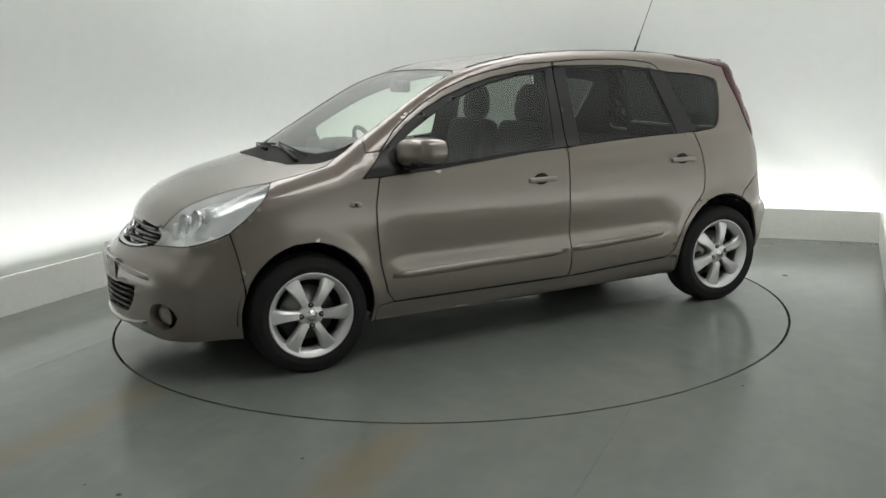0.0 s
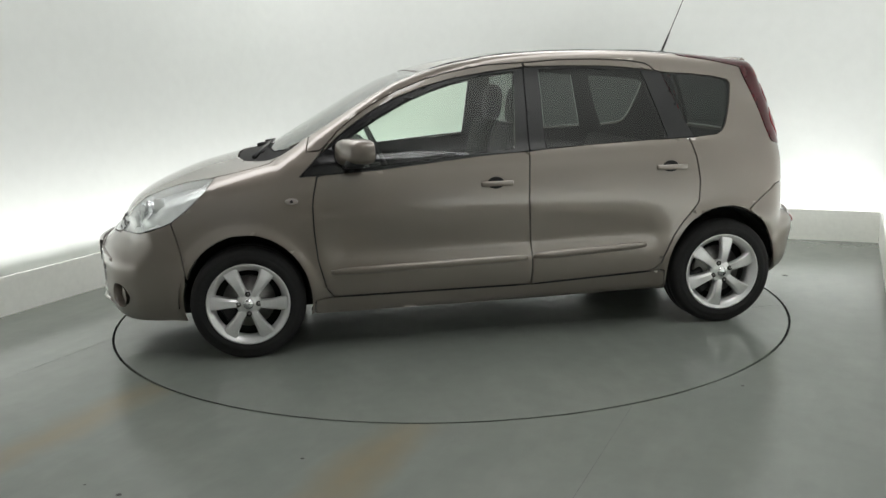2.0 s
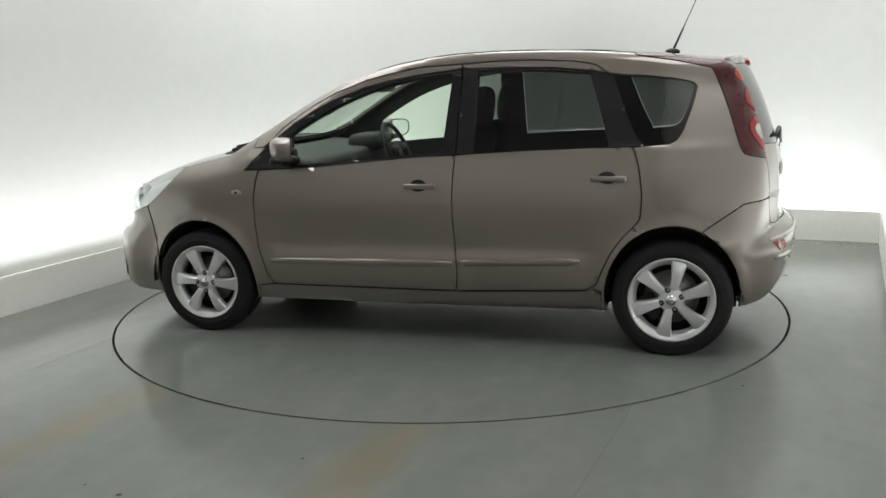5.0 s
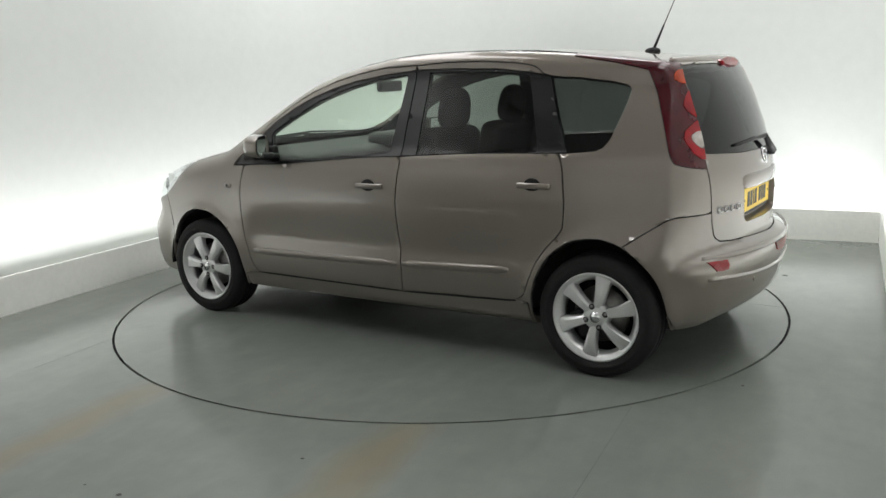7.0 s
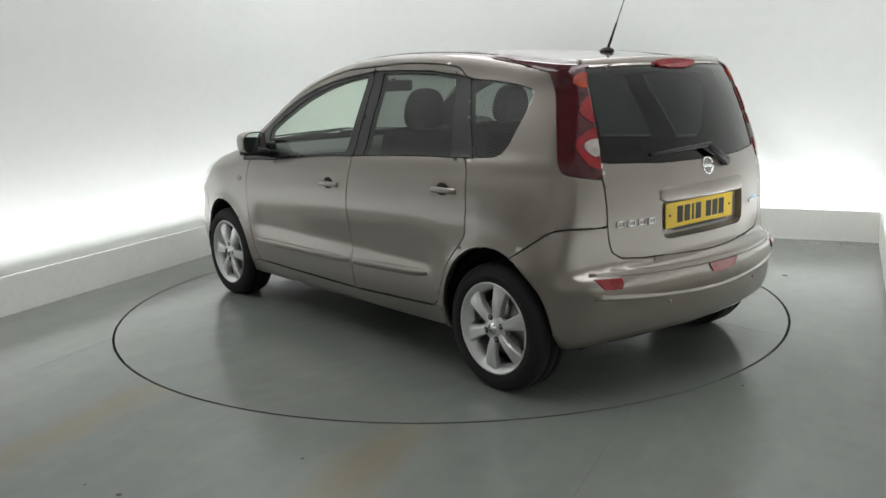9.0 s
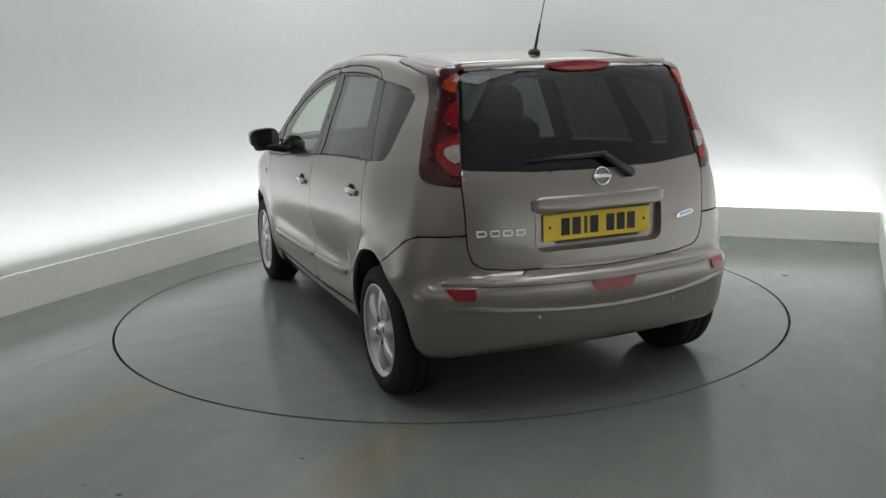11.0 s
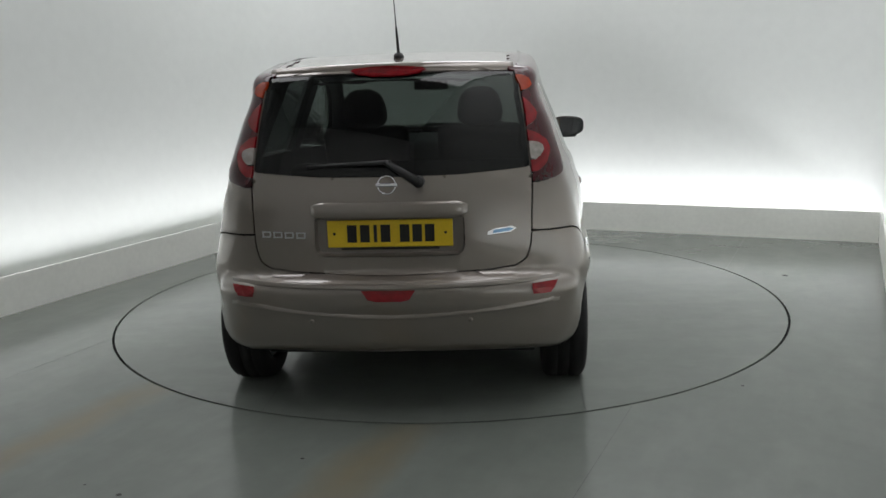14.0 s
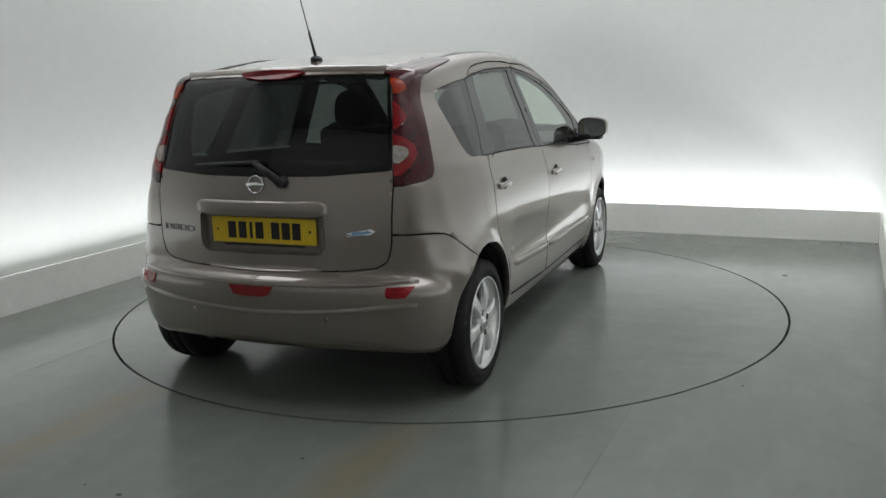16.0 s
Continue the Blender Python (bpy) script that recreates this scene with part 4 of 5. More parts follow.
        ring.append((0.762 - 0.05 * (u * 0.92 + 1) - 0.042, s * (0.905 + u * 0.092), 1.052 + 0.006 * u + w * (0.065 - 0.008 * u) * 0.91))
    back = [bm.verts.new((c[0] + 0.004, c[1], c[2])) for c in ring]
    ring = [bm.verts.new(c) for c in ring]
    bm.faces.new(ring)
    for k in range(40):
        bm.faces.new((ring[k], ring[(k + 1) % 40], back[(k + 1) % 40], back[k]))
    bmesh.ops.recalc_face_normals(bm, faces=bm.faces[:])
    part("mirror_glass", sharpen(bm, 40), M["mirror"], mir)
    # headlamp innards: two round reflectors and a bright bar
    for (hy, hz, hr) in ((0.572, 0.742, 0.050), (0.650, 0.775, 0.042), (0.490, 0.708, 0.032)):
        hx = front_x(hy, hz) - 0.082
        bm = lathe(bmesh.new(), [(hr, 0.04), (hr * 1.02, 0.036), (hr * 0.85, 0.0), (hr * 0.55, -0.028), (0.016, -0.042), (0.0005, -0.044)], 28)
        bm.transform(Matrix.Diagonal((0.8, 1, 1.25, 1)))
        bm.transform(Matrix.Translation((hx, s * hy, hz)) @ Matrix.Rotation(radians(-90 + s * 25), 4, "Z") @ Matrix.Rotation(radians(8), 4, "X"))
        part("headlamp_reflector", bm, M["chrome"], CAR)
    for hy, hz in ((0.530, 0.728), (0.612, 0.765), (0.690, 0.812)):      # fins between the reflectors
        hx = front_x(hy, hz) - 0.030
        bm = bmesh.new()
        box(bm, hx - 0.05, hx + 0.004, s * hy - 0.006, s * hy + 0.006, hz - 0.050, hz + 0.030, 0.003, seg=1)
        part("headlamp_fin", bm, M["reflector"], CAR)
    # fog lamp recess
    fy, fz = 0.615, 0.335
    fx = front_x(fy, fz)
    bm = lathe(bmesh.new(), [(0.066, -0.004), (0.061, -0.018), (0.056, -0.052)], 32)
    bm.transform(Matrix.Translation((fx, s * fy, fz)) @ Matrix.Rotation(radians(-90 + s * 38), 4, "Z"))
    fog = part("fog_lamp_surround", bm, M["paint"], CAR)
    bm = lathe(bmesh.new(), [(0.055, -0.050), (0.046, -0.036), (0.020, -0.028), (0.0005, -0.026)], 32)
    bm.transform(Matrix.Translation((fx, s * fy, fz)) @ Matrix.Rotation(radians(-90 + s * 38), 4, "Z"))
    part("fog_lamp", bm, M["lamp_white"], fog)
    # parking sensor
    bm = bmesh.new()
    sx = rear_x(0.33, 0.43)
    disc(bm, (-sx + 0.002, s * 0.33, 0.43), 0.010, 16, axis="x", d=0.01)
    bm.transform(Matrix.Diagonal((-1, 1, 1, 1)))
    bmesh.ops.recalc_face_normals(bm, faces=bm.faces[:])
    part("parking_sensor", bm, M["paint"], CAR)


# ---- tailgate furniture ----
def rear_patch(name, outline, out, m, deep=0.02, parent=CAR, n=1, label=""):
    """A thin raised plate that follows the tail: outline in (y, z)."""
    bm = bmesh.new()
    front = [bm.verts.new((rear_x(abs(y), z) - out, y, z)) for y, z in outline]
    back = [bm.verts.new((v.co.x + deep, v.co.y, v.co.z)) for v in front]
    bm.faces.new(front)
    k = len(front)
    for i in range(k):
        bm.faces.new((front[i], back[i], back[(i + 1) % k], front[(i + 1) % k]))
    bmesh.ops.recalc_face_normals(bm, faces=bm.faces[:])
    return part(name, bm, m, parent, label, smooth=False)


def garnish(y0, y1, z0, z1, out, m, name, taper=0.02):
    """A rounded bar across the tailgate."""
    pts = []
    for i in range(25):
        k = i / 24
        y = y0 + (y1 - y0) * k
        zc = (z0 + z1) / 2
        e = min(1.0, math.sqrt(max(0.0, min(k, 1 - k) * 14)))
        pts.append((Vector((rear_x(abs(y), zc), y, zc)), Vector((-max(e, 0.05), 0, 0)), Vector((0, 0, 0.55 + 0.45 * e))))
    h = (z1 - z0) / 2
    return part(name, strip(pts, [(-h, -0.01), (-h * 0.95, out * 0.6), (-h * 0.7, out), (0, out * 1.02), (h * 0.6, out * 0.72), (h, out * 0.1), (h * 1.02, -0.01)]), m, CAR)


# plate recess: walls fold in from the tailgate to a flat back
RX = -1.800
bm = bmesh.new()
rim = [(-0.308, 0.850), (-0.308, 0.730), (-0.303, 0.706), (-0.285, 0.694)] + [(y, 0.694) for y in np.linspace(-0.2, 0.2, 5)] + [(0.285, 0.694), (0.303, 0.706), (0.308, 0.730), (0.308, 0.850)] + [(y, 0.850) for y in np.linspace(0.2, -0.2, 5)]
outer = [bm.verts.new((rear_x(abs(y), z) + 0.001, y, z)) for y, z in rim]
inner = [bm.verts.new((RX, y * 0.985, 0.772 + (z - 0.772) * 0.94)) for y, z in rim]
for i in range(len(rim)):
    bm.faces.new((outer[i], outer[(i + 1) % len(rim)], inner[(i + 1) % len(rim)], inner[i]))
bm.faces.new(inner)
bmesh.ops.recalc_face_normals(bm, faces=bm.faces[:])
part("plate_recess", bm, M["paint"], CAR, smooth=False)
garnish(-0.325, 0.325, 0.848, 0.916, 0.009, M["paint"], "tailgate_handle_bar")
bm = bmesh.new()
box(bm, RX - 0.013, RX - 0.006, -0.262, 0.262, 0.724, 0.838, 0.003)
plate = part("number_plate", bm, M["yellow"], CAR, "yellow rear registration plate with plain dark bars", smooth=False)
bx = RX - 0.0145
bm = bmesh.new()
box(bm, bx, bx + 0.003, -0.235 + 0.030, 0.262 - 0.057, 0.7135, 0.7225)
part("plate_footer", bm, M["ink"], plate, smooth=False)
for y in (0.158, 0.104, 0.060, 0.018, -0.062, -0.114, -0.166):
    bm = bmesh.new()
    wd = 0.007 if abs(y - 0.060) < 0.001 else 0.020
    box(bm, bx, bx + 0.003, y - wd, y + wd, 0.745, 0.818)
    part("plate_bar", bm, M["ink"], plate, smooth=False)
for y in (0.232, -0.232):
    bm = bmesh.new()
    disc(bm, (-bx, y, 0.782), 0.006, 12, axis="x", d=0.004)
    bm.transform(Matrix.Diagonal((-1, 1, 1, 1)))
    bmesh.ops.recalc_face_normals(bm, faces=bm.faces[:])
    part("plate_screw", bm, M["ink"], plate)


def roundel(x, z, name, sign, r=0.040, lean=0):
    """Plain round chrome emblem: a ring with a bar."""
    bm = lathe(bmesh.new(), [(r, -0.004), (r, 0.006), (r * 0.95, 0.009), (r * 0.85, 0.008), (r * 0.82, -0.004)], 40)
    box(bm, -r * 1.12, r * 1.12, 0.0, 0.011, -r * 0.20, r * 0.20, 0.002, seg=1)
    bm.transform(Matrix.Translation((x, 0, z)) @ Matrix.Rotation(radians(lean), 4, "Y") @ Matrix.Rotation(radians(90 if sign < 0 else -90), 4, "Z"))
    return part(name, bm, M["chrome"], CAR, "round chrome emblem with a bar")


for s in (1, -1):
    rear_patch("rear_reflector", [(s * y, z) for y, z in ((0.590, 0.524), (0.625, 0.522), (0.662, 0.524), (0.680, 0.545), (0.692, 0.568), (0.650, 0.568), (0.585, 0.566), (0.584, 0.545))], 0.006, M["red"], 0.03)
roundel(rear_x(0, 0.985), 0.985, "rear_emblem", -1, lean=10)
# model badge on the tailgate, as four plain chrome frames
for k in range(4):
    y = 0.548 - 0.052 * k
    bm = bmesh.new()
    for y0, y1, z0, z1 in ((y - 0.040, y, 0.787, 0.792), (y - 0.040, y, 0.766, 0.771), (y - 0.006, y, 0.771, 0.787), (y - 0.040, y - 0.034, 0.771, 0.787)):
        x = rear_x((y0 + y1) / 2, 0.779)
        box(bm, x - 0.004, x + 0.006, y0, y1, z0, z1)
    part("badge_shape", bm, M["badge"], CAR, smooth=False)
rear_patch("oval_badge", [(-0.405, 0.768), (-0.500, 0.776), (-0.524, 0.790), (-0.505, 0.800), (-0.430, 0.792), (-0.405, 0.782)], 0.004, M["chrome"], 0.01)
rear_patch("badge_inlay", [(-0.425, 0.774), (-0.495, 0.780), (-0.512, 0.789), (-0.495, 0.794), (-0.430, 0.788)], 0.0055, M["blue"], 0.004)
# third brake lamp, washer jet and bumper centre reflector
bm = bmesh.new()
lamp_outline = [(0.160, 1.445), (0.145, 1.453), (0.08, 1.460), (0, 1.463), (-0.08, 1.460), (-0.145, 1.453), (-0.160, 1.445), (-0.13, 1.428), (-0.06, 1.418), (0.06, 1.418), (0.13, 1.428)]
front = [bm.verts.new((rear_x(abs(y), 1.42) - 0.010 + (z - 1.42) * 0.45, y, z)) for y, z in lamp_outline]
back = [bm.verts.new((v.co.x + 0.09, v.co.y, v.co.z - 0.01)) for v in front]
bm.faces.new(front)
for i in range(len(front)):
    bm.faces.new((front[i], back[i], back[(i + 1) % len(front)], front[(i + 1) % len(front)]))
bmesh.ops.recalc_face_normals(bm, faces=bm.faces[:])
bmesh.ops.bevel(bm, geom=[e for e in bm.edges if all(v in front for v in e.verts)], offset=0.006, segments=2, affect="EDGES")
part("high_brake_lamp", bm, M["red"], CAR, smooth=False)
# creases of the rear bumper
for zc, dip, out, h in ((0.578, 0.0, 0.007, 0.010), (0.492, 0.040, 0.006, 0.012)):
    pts = []
    for i in range(41):
        y = -0.70 + 1.40 * i / 40
        z = zc - dip * (1 - (abs(y) / 0.70) ** 1.6)
        pts.append((Vector((rear_x(abs(y), z), y, z)), Vector((-1, 0.35 * y, 0)) * min(1, 0.02 + (0.70 - abs(y)) * 5), Vector((0, 0, 1))))
    part("bumper_crease", strip(pts, [(-h, -0.004), (-h * 0.9, out * 0.1), (-h * 0.75, out), (0, out * 0.8), (h, out * 0.15), (h * 1.6, -0.004)]), M["paint"], CAR)
rear_patch("centre_reflector", [(0.110, 0.568), (-0.110, 0.568), (-0.085, 0.530), (-0.05, 0.522), (0.05, 0.522), (0.085, 0.530)], 0.005, M["red"], 0.02)
bm = bmesh.new()
bmesh.ops.create_uvsphere(bm, u_segments=14, v_segments=8, radius=0.010)
bm.transform(Matrix.Translation((rear_x(0.205, 1.455), 0.205, 1.455)))
part("washer_jet", bm, M["ink"], CAR)
# trailing lip of the roof over the back window
pts = []
for i in range(41):
    y = -0.522 + 1.044 * i / 40
    z = 1.4535 - 0.010 * (y / 0.52) ** 2
    pts.append((Vector((rear_x(abs(y), z), y, z)), Vector((-0.8, 0.1 * y, 0.6)), Vector((0.45, 0, 0.9))))
part("roof_lip", strip(pts, [(-0.017, -0.012), (-0.017, 0.005), (-0.010, 0.008), (0.010, 0.007), (0.022, 0.002), (0.024, -0.012)]), M["paint"], CAR)
for s in (1, -1):
    pts = []
    for i in range(29):
        x = 0.28 - 1.80 * i / 28
        y = 0.556 - 0.020 * max(0.0, (-x - 1.0) / 0.52) ** 2
        pts.append((Vector((x, s * y, top_z(x, y))), Vector((0, 0.35 * s, 0.93)), Vector((0, 0.93 * s, -0.35))))
    part("roof_moulding", strip(pts, [(-0.008, -0.006), (-0.007, 0.002), (0.0, 0.0035), (0.007, 0.002), (0.008, -0.006)]), M["gloss_black"], CAR)
    pts = []
    for i in range(19):
        z = 1.030 + 0.408 * i / 18
        y = float(np.interp(z, [0.98, 1.25, 1.47], [0.588, 0.562, 0.527]))
        pts.append((Vector((rear_x(y, z) + 0.014, s * y, z)), Vector((-1, 0, 0)), Vector((0.45, s, 0))))
    part("window_seal", strip(pts, [(-0.022, -0.003), (-0.022, 0.002), (0.022, 0.002), (0.022, -0.003)]), M["ink"], CAR)
# rear wiper
piv, elb, tip = Vector((rear_x(0.13, 0.995) - 0.022, -0.130, 0.995)), Vector((rear_x(0.01, 1.075) - 0.028, 0.0, 1.078)), Vector((rear_x(0.34, 1.065) - 0.016, 0.335, 1.062))


def rod(bm, a, b, r0, r1, n=10, flat=1.0):
    d = (b - a)
    q = d.to_track_quat("Z", "Y").to_matrix().to_4x4()
    rows = [[bm.verts.new(Matrix.Translation(p) @ q @ Vector((r * math.cos(2 * math.pi * i / n), r * flat * math.sin(2 * math.pi * i / n), 0))) for i in range(n)] for p, r in ((a, r0), (b, r1))]
    for i in range(n):
        bm.faces.new((rows[0][i], rows[0][(i + 1) % n], rows[1][(i + 1) % n], rows[1][i]))
    bm.faces.new(rows[0][::-1])
    bm.faces.new(rows[1])
    return bm


bm = bmesh.new()
rod(bm, piv, elb, 0.020, 0.012)
rod(bm, piv + Vector((0.03, 0, 0)), piv - Vector((0.010, 0, 0)), 0.026, 0.020, 16)
arm = part("rear_wiper", bm, M["black"], CAR)
bm = bmesh.new()
rod(bm, elb + Vector((0, -0.02, 0)), tip, 0.011, 0.005)
rod(bm, elb + Vector((0.012, 0.02, -0.006)), tip + Vector((0.008, 0, -0.006)), 0.006, 0.005)
part("wiper_blade", bm, M["black"], arm)
# aerial
bm = bmesh.new()
bmesh.ops.create_uvsphere(bm, u_segments=20, v_segments=10, radius=1)
bm.transform(Matrix.Translation((-1.265, 0, top_z(-1.265, 0) + 0.002)) @ Matrix.Diagonal((0.042, 0.024, 0.020, 1)))
aer = part("aerial", bm, M["black"], CAR, "black whip aerial on a small foot")
foot = Vector((-1.27, 0, top_z(-1.265, 0) + 0.012))
lean = Vector((-0.40, 0, 0.92)).normalized()
bm = bmesh.new()
rod(bm, foot, foot + lean * 0.13, 0.0075, 0.0048)
rod(bm, foot + lean * 0.13, foot + lean * 0.42, 0.0026, 0.0022, 8)
part("aerial_whip", bm, M["black"], aer)

# ---- nose ----
for z in (0.650, 0.682, 0.714):
    pts = []
    for i in range(21):
        y = -0.40 + 0.80 * i / 20
        pts.append((Vector((front_x(abs(y), z) - 0.022, y, z)), Vector((1, 0, 0)), Vector((0, 0, 1))))
    part("grille_bar", strip(pts, [(-0.008, -0.01), (-0.007, 0.014), (0.004, 0.018), (0.008, -0.01)]), M["gloss_black"], CAR)
pts = []
for i in range(21):
    y = -0.36 + 0.72 * i / 20
    z = 0.622 + 0.02 * (abs(y) / 0.36) ** 4
    pts.append((Vector((front_x(abs(y), z) - 0.006, y, z)), Vector((1, 0, 0)), Vector((0, 0, 1))))
part("grille_trim", strip(pts, [(-0.007, -0.02), (-0.007, 0.006), (0.007, 0.008), (0.009, -0.02)]), M["chrome"], CAR)
roundel(front_x(0, 0.68) + 0.002, 0.680, "front_emblem", 1, 0.050, -40)
for z in (0.345, 0.375, 0.405, 0.435):
    pts = []
    for i in range(17):
        y = -0.40 + 0.80 * i / 16
        pts.append((Vector((front_x(abs(y), z) - 0.016, y, z)), Vector((1, 0, 0)), Vector((0, 0, 1))))
    part("intake_slat", strip(pts, [(-0.006, -0.01), (-0.005, 0.012), (0.005, 0.012), (0.006, -0.01)]), M["black"], CAR)
bm = bmesh.new()
cols = [(front_x(abs(y), 0.50) + 0.004, y) for y in np.linspace(-0.26, 0.26, 13)]
rows = [[bm.verts.new((x + o, y, z)) for x, y in cols] for z, o in ((0.462, -0.02), (0.462, 0.0), (0.574, 0.0), (0.574, -0.02))]
for a, b in zip(rows, rows[1:]):
    for i in range(12):
        bm.faces.new((a[i], a[i + 1], b[i + 1], b[i]))
bmesh.ops.recalc_face_normals(bm, faces=bm.faces[:])
part("front_number_plate", bm, M["lamp_white"], CAR, "pale front registration plate", smooth=False)
# added ridge, shaped to give the pale highlight along the bumper's lower edge
pts = []
for i in range(33):
    y = -0.52 + 1.04 * i / 32
    z = 0.262 + 0.03 * (abs(y) / 0.52) ** 3
    pts.append((Vector((front_x(abs(y), z), y, z)), Vector((1, 0.6 * y, 0)) * min(1, 0.1 + (0.52 - abs(y)) * 5), Vector((0, 0, 1))))
part("bumper_lip", strip(pts, [(-0.012, -0.01), (-0.008, 0.014), (0.004, 0.016), (0.014, -0.006)]), M["paint"], CAR)
# windscreen wipers lying on the cowl
for y0, y1 in ((0.50, -0.05), (-0.08, -0.58)):
    bm = bmesh.new()
    a = Vector((1.235, y0, top_z(1.235, abs(y0)) + 0.004))
    b = Vector((1.165, y1, top_z(1.165, abs(y1)) + 0.006))
    rod(bm, a, b, 0.012, 0.006)
    rod(bm, a + Vector((-0.045, 0.03, 0.026)), b + Vector((-0.01, -0.04, 0.010)), 0.006, 0.005)
    part("windscreen_wiper", bm, M["black"], CAR)

# ---- cabin ----
def soft(x0, x1, y0, y1, z0, z1, bev, lean_deg=0, at=(0, 0, 0)):
    bm = bmesh.new()
    box(bm, x0, x1, y0, y1, z0, z1, bev, seg=4)
    bm.transform(Matrix.Translation(at) @ Matrix.Rotation(radians(lean_deg), 4, "Y"))
    return bm


def seat(x, y, wid, head):
    st = part("seat", soft(-0.02, 0.48, -wid / 2, wid / 2, -0.09, 0.09, 0.05, -6, (x, y, 0.52)), M["seat"], CAR, "charcoal cloth car seat")
    part("backrest", soft(-0.07, 0.07, -wid / 2, wid / 2, -0.02, 0.60, 0.055, -14, (x - 0.02, y, 0.55)), M["seat"], st)
    for hy in head:
        bm = bmesh.new()
        bmesh.ops.create_uvsphere(bm, u_segments=28, v_segments=16, radius=1)
        for v in bm.verts:
            p = [math.copysign(abs(c) ** 0.72, c) for c in v.co]
            v.co = Vector((p[0] * 0.055, p[1] * (0.128 - 0.018 * p[2]), p[2] * 0.115))
        bm.transform(Matrix.Translation((x - 0.185, y + hy, 1.235)) @ Matrix.Rotation(radians(-8), 4, "Y"))
        part("headrest", bm, M["seat"], st)
        bm = bmesh.new()
        for o in (-0.06, 0.06):
            rod(bm, Vector((x - 0.165, y + hy + o, 1.06)), Vector((x - 0.18, y + hy + o, 1.18)), 0.006, 0.006, 8)
        part("headrest_post", bm, M["chrome"], st)


seat(-0.07, 0.335, 0.50, (0,))
seat(-0.07, -0.335, 0.50, (0,))
bench = part("rear_bench", soft(-0.02, 0.46, -0.60, 0.60, -0.10, 0.10, 0.06, -6, (-0.86, 0, 0.55)), M["seat"], CAR)
part("bench_back", soft(-0.06, 0.06, -0.60, 0.60, -0.02, 0.46, 0.05, -18, (-0.90, 0, 0.56)), M["seat"], bench)
bm = bmesh.new()
box(bm, 0.62, 1.10, -0.66, 0.66, 0.70, 1.010, 0.06, seg=3)
for v in bm.verts:
    if v.co.z > 0.9 and v.co.x < 0.8:
        v.co.z -= 0.03
dash = part("dashboard", bm, M["dash"], CAR)
bm = bmesh.new()
box(bm, 0.58, 0.80, -0.52, -0.20, 0.95, 1.055, 0.045, seg=3)
part("instrument_hood", bm, M["dash"], dash)
bm = bmesh.new()
rings = []
for k in range(40):
    a = 2 * math.pi * k / 40
    rings.append([bm.verts.new((0.014 * math.sin(b), (0.185 + 0.014 * math.cos(b)) * math.cos(a), (0.185 + 0.014 * math.cos(b)) * math.sin(a))) for b in np.linspace(0, 2 * math.pi, 11)[:-1]])
for k in range(40):
    for j in range(10):
        bm.faces.new((rings[k][j], rings[k][(j + 1) % 10], rings[(k + 1) % 40][(j + 1) % 10], rings[(k + 1) % 40][j]))
for a in (0.1, math.pi - 0.1, -math.pi / 2):
    rod(bm, Vector((-0.0, 0, 0)), Vector((0, 0.18 * math.cos(a), 0.18 * math.sin(a))), 0.02, 0.014, 8, 1.6)
box(bm, -0.01, 0.06, -0.065, 0.065, -0.06, 0.06, 0.02)
bm.transform(Matrix.Translation((0.50, -0.36, 0.945)) @ Matrix.Rotation(radians(24), 4, "Y"))
part("steering_wheel", bm, M["dash"], CAR)
bm = bmesh.new()
box(bm, 0.41, 0.455, -0.115, 0.115, 1.325, 1.395, 0.018, seg=3)
rod(bm, Vector((0.44, 0, 1.37)), Vector((0.47, 0, 1.400)), 0.012, 0.014)
part("rear_view_mirror", bm, M["black"], CAR)
bm = bmesh.new()
box(bm, -1.60, -1.02, -0.60, 0.60, 0.40, 0.62, 0.03)
part("boot_floor", bm, M["liner"], CAR)
bm = bmesh.new()
box(bm, -1.0, 1.0, -0.72, 0.72, 0.26, 0.42, 0.03)
part("cabin_floor", bm, M["liner"], CAR)
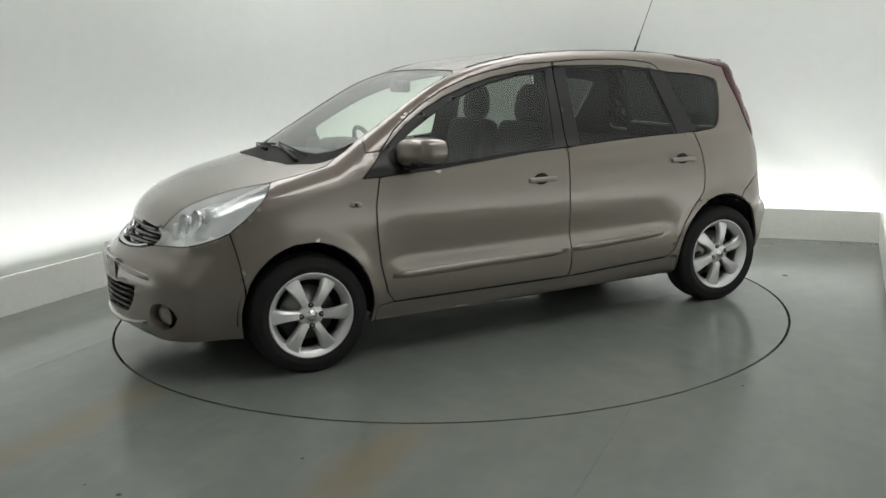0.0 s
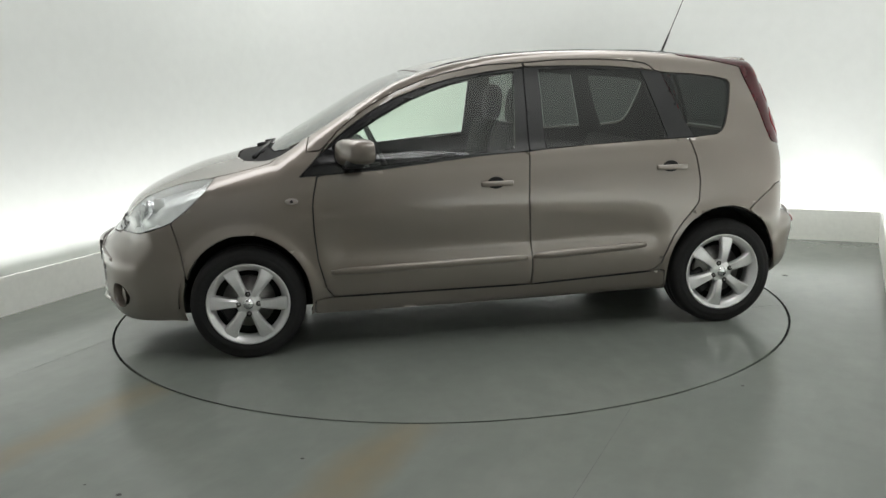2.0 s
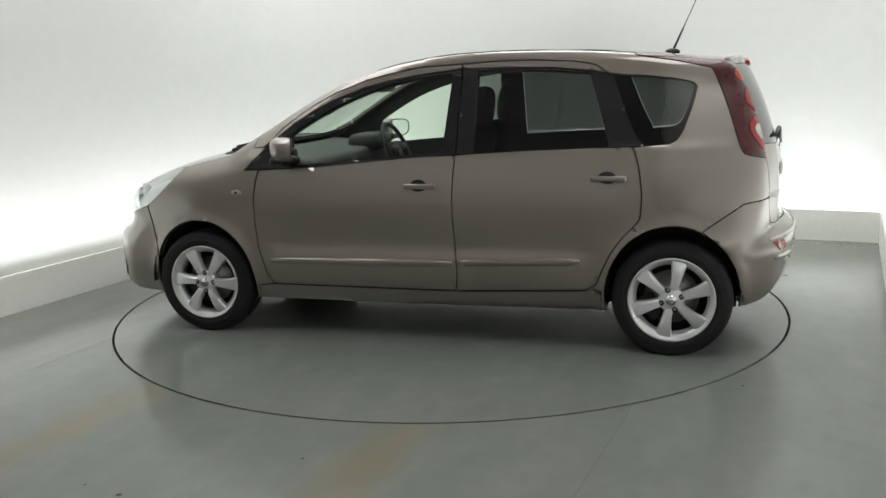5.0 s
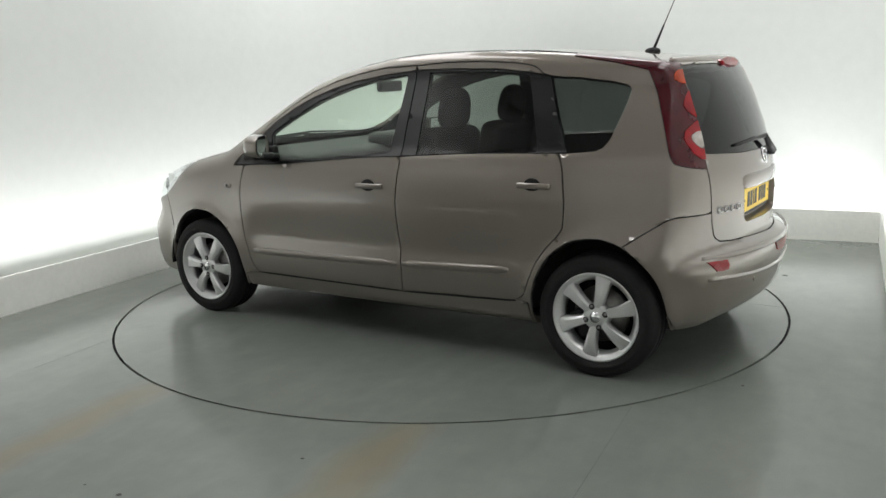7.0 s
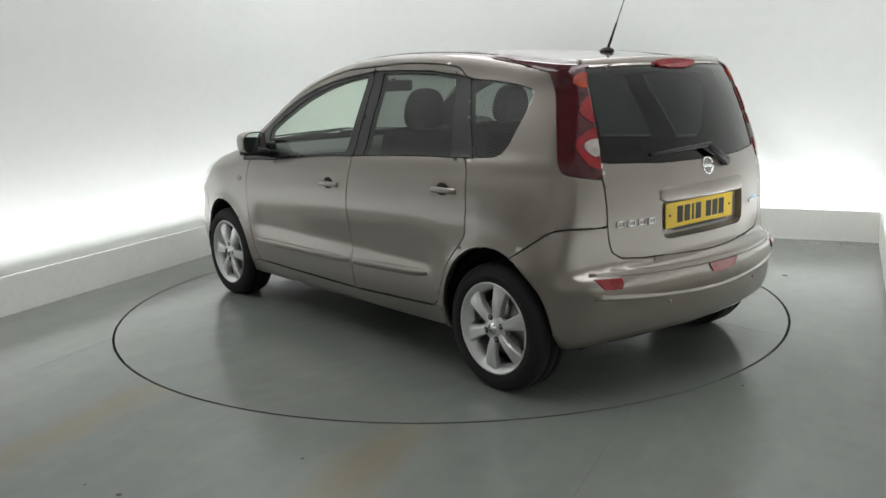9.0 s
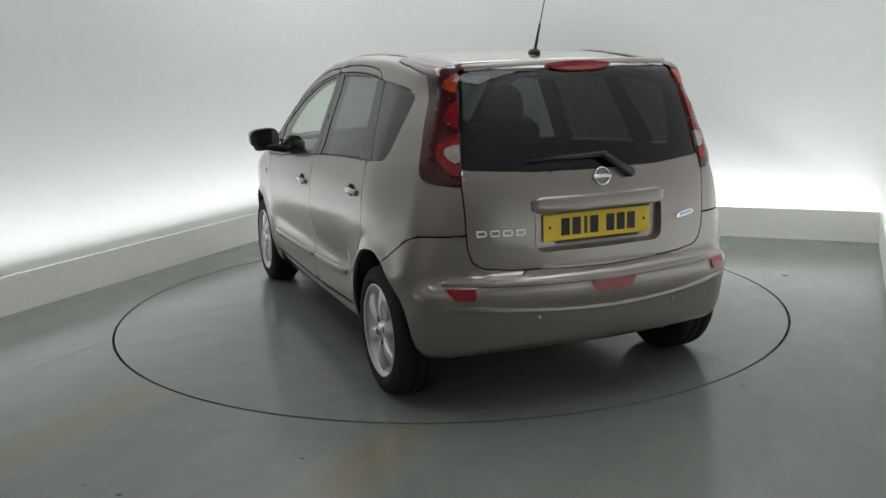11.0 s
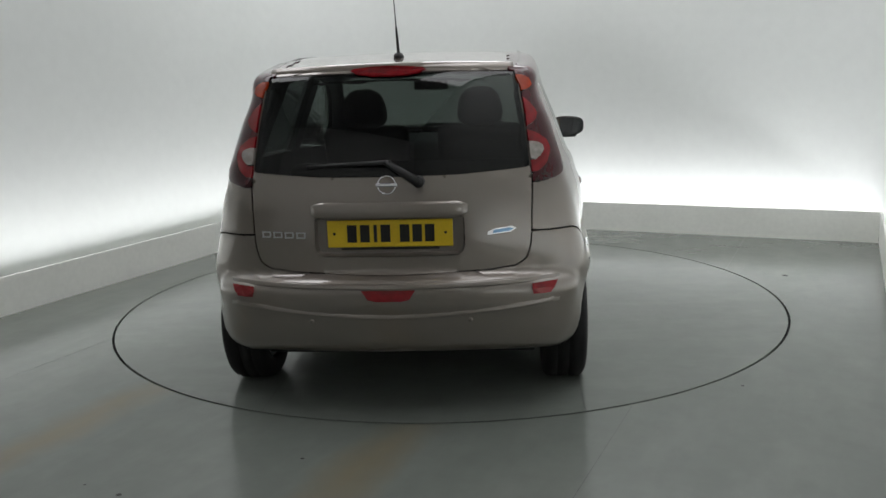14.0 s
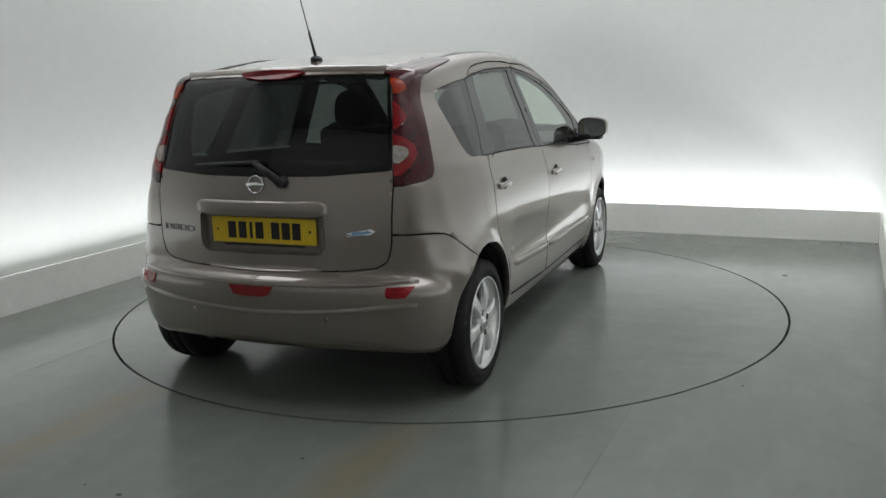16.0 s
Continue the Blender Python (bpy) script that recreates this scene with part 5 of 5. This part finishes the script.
# crease over the lower intake
pts = []
for i in range(33):
    y = -0.56 + 1.12 * i / 32
    z = 0.548 - 0.035 * (abs(y) / 0.56) ** 2
    pts.append((Vector((front_x(abs(y), z), y, z)), Vector((1, 0.4 * y, 0)) * min(1, 0.2 + (0.56 - abs(y)) * 10), Vector((0, 0, 1))))
part("bumper_crease", strip(pts, [(-0.014, -0.006), (-0.010, 0.004), (-0.004, 0.008), (0.006, 0.005), (0.016, -0.006)]), M["paint"], CAR)
SHELL.free()

# hang each piece on the panel that carries it
CARRIER = dict(front_window="front_door", front_window_trim="front_door", rear_window="rear_door", rear_window_trim="rear_door", quarter_window="side_panel", lamp_housing="headlamp",
               headlamp_reflector="headlamp", headlamp_fin="headlamp", lamp_orange="tail_lamp", lamp_red="tail_lamp", lamp_white="tail_lamp", back_window="tailgate", tailgate_handle_bar="tailgate",
               plate_recess="tailgate", rear_emblem="tailgate", badge_shape="tailgate", oval_badge="tailgate", badge_inlay="tailgate", high_brake_lamp="tailgate", washer_jet="tailgate", roof_lip="tailgate", window_seal="tailgate", roof_moulding="roof", sill_joint="sill",
               centre_reflector="rear_bumper", rear_reflector="rear_bumper", parking_sensor="rear_bumper", grille_bar="grille", grille_trim="grille", front_emblem="grille",
               intake_slat="intake", bumper_lip="front_bumper", bumper_crease="bumper", door_moulding="door", door_handle="door", handle_cup="door", handle_lock="door")


def base_name(o):
    return o.name.split(".")[0]


def middle(o):
    c = [v.co for v in o.data.vertices]
    return sum((p.x for p in c)) / len(c), sum((p.y for p in c)) / len(c)


KIN = [o for o in CAR.children]
for o in KIN:
    want = CARRIER.get(base_name(o))
    if not want:
        continue
    x, y = middle(o)
    if want == "door":
        want = "front_door" if x > -0.2 else "rear_door"
    if want == "bumper":
        want = "front_bumper" if x > 0 else "rear_bumper"
    hosts = [h for h in KIN if base_name(h) == want]
    if len(hosts) > 1:
        hosts = [h for h in hosts if middle(h)[1] * y > 0]
    if hosts:
        o.parent = hosts[0]


def motions():
    rows = [(t, pose(0, 0, 0, 0, 0, a)) for t, a in TURN]
    walk(TABLE, rows)
    walk(CAR, [(t, m @ pose(-0.0989, 0.1034, 0)) for t, m in rows])


motions()
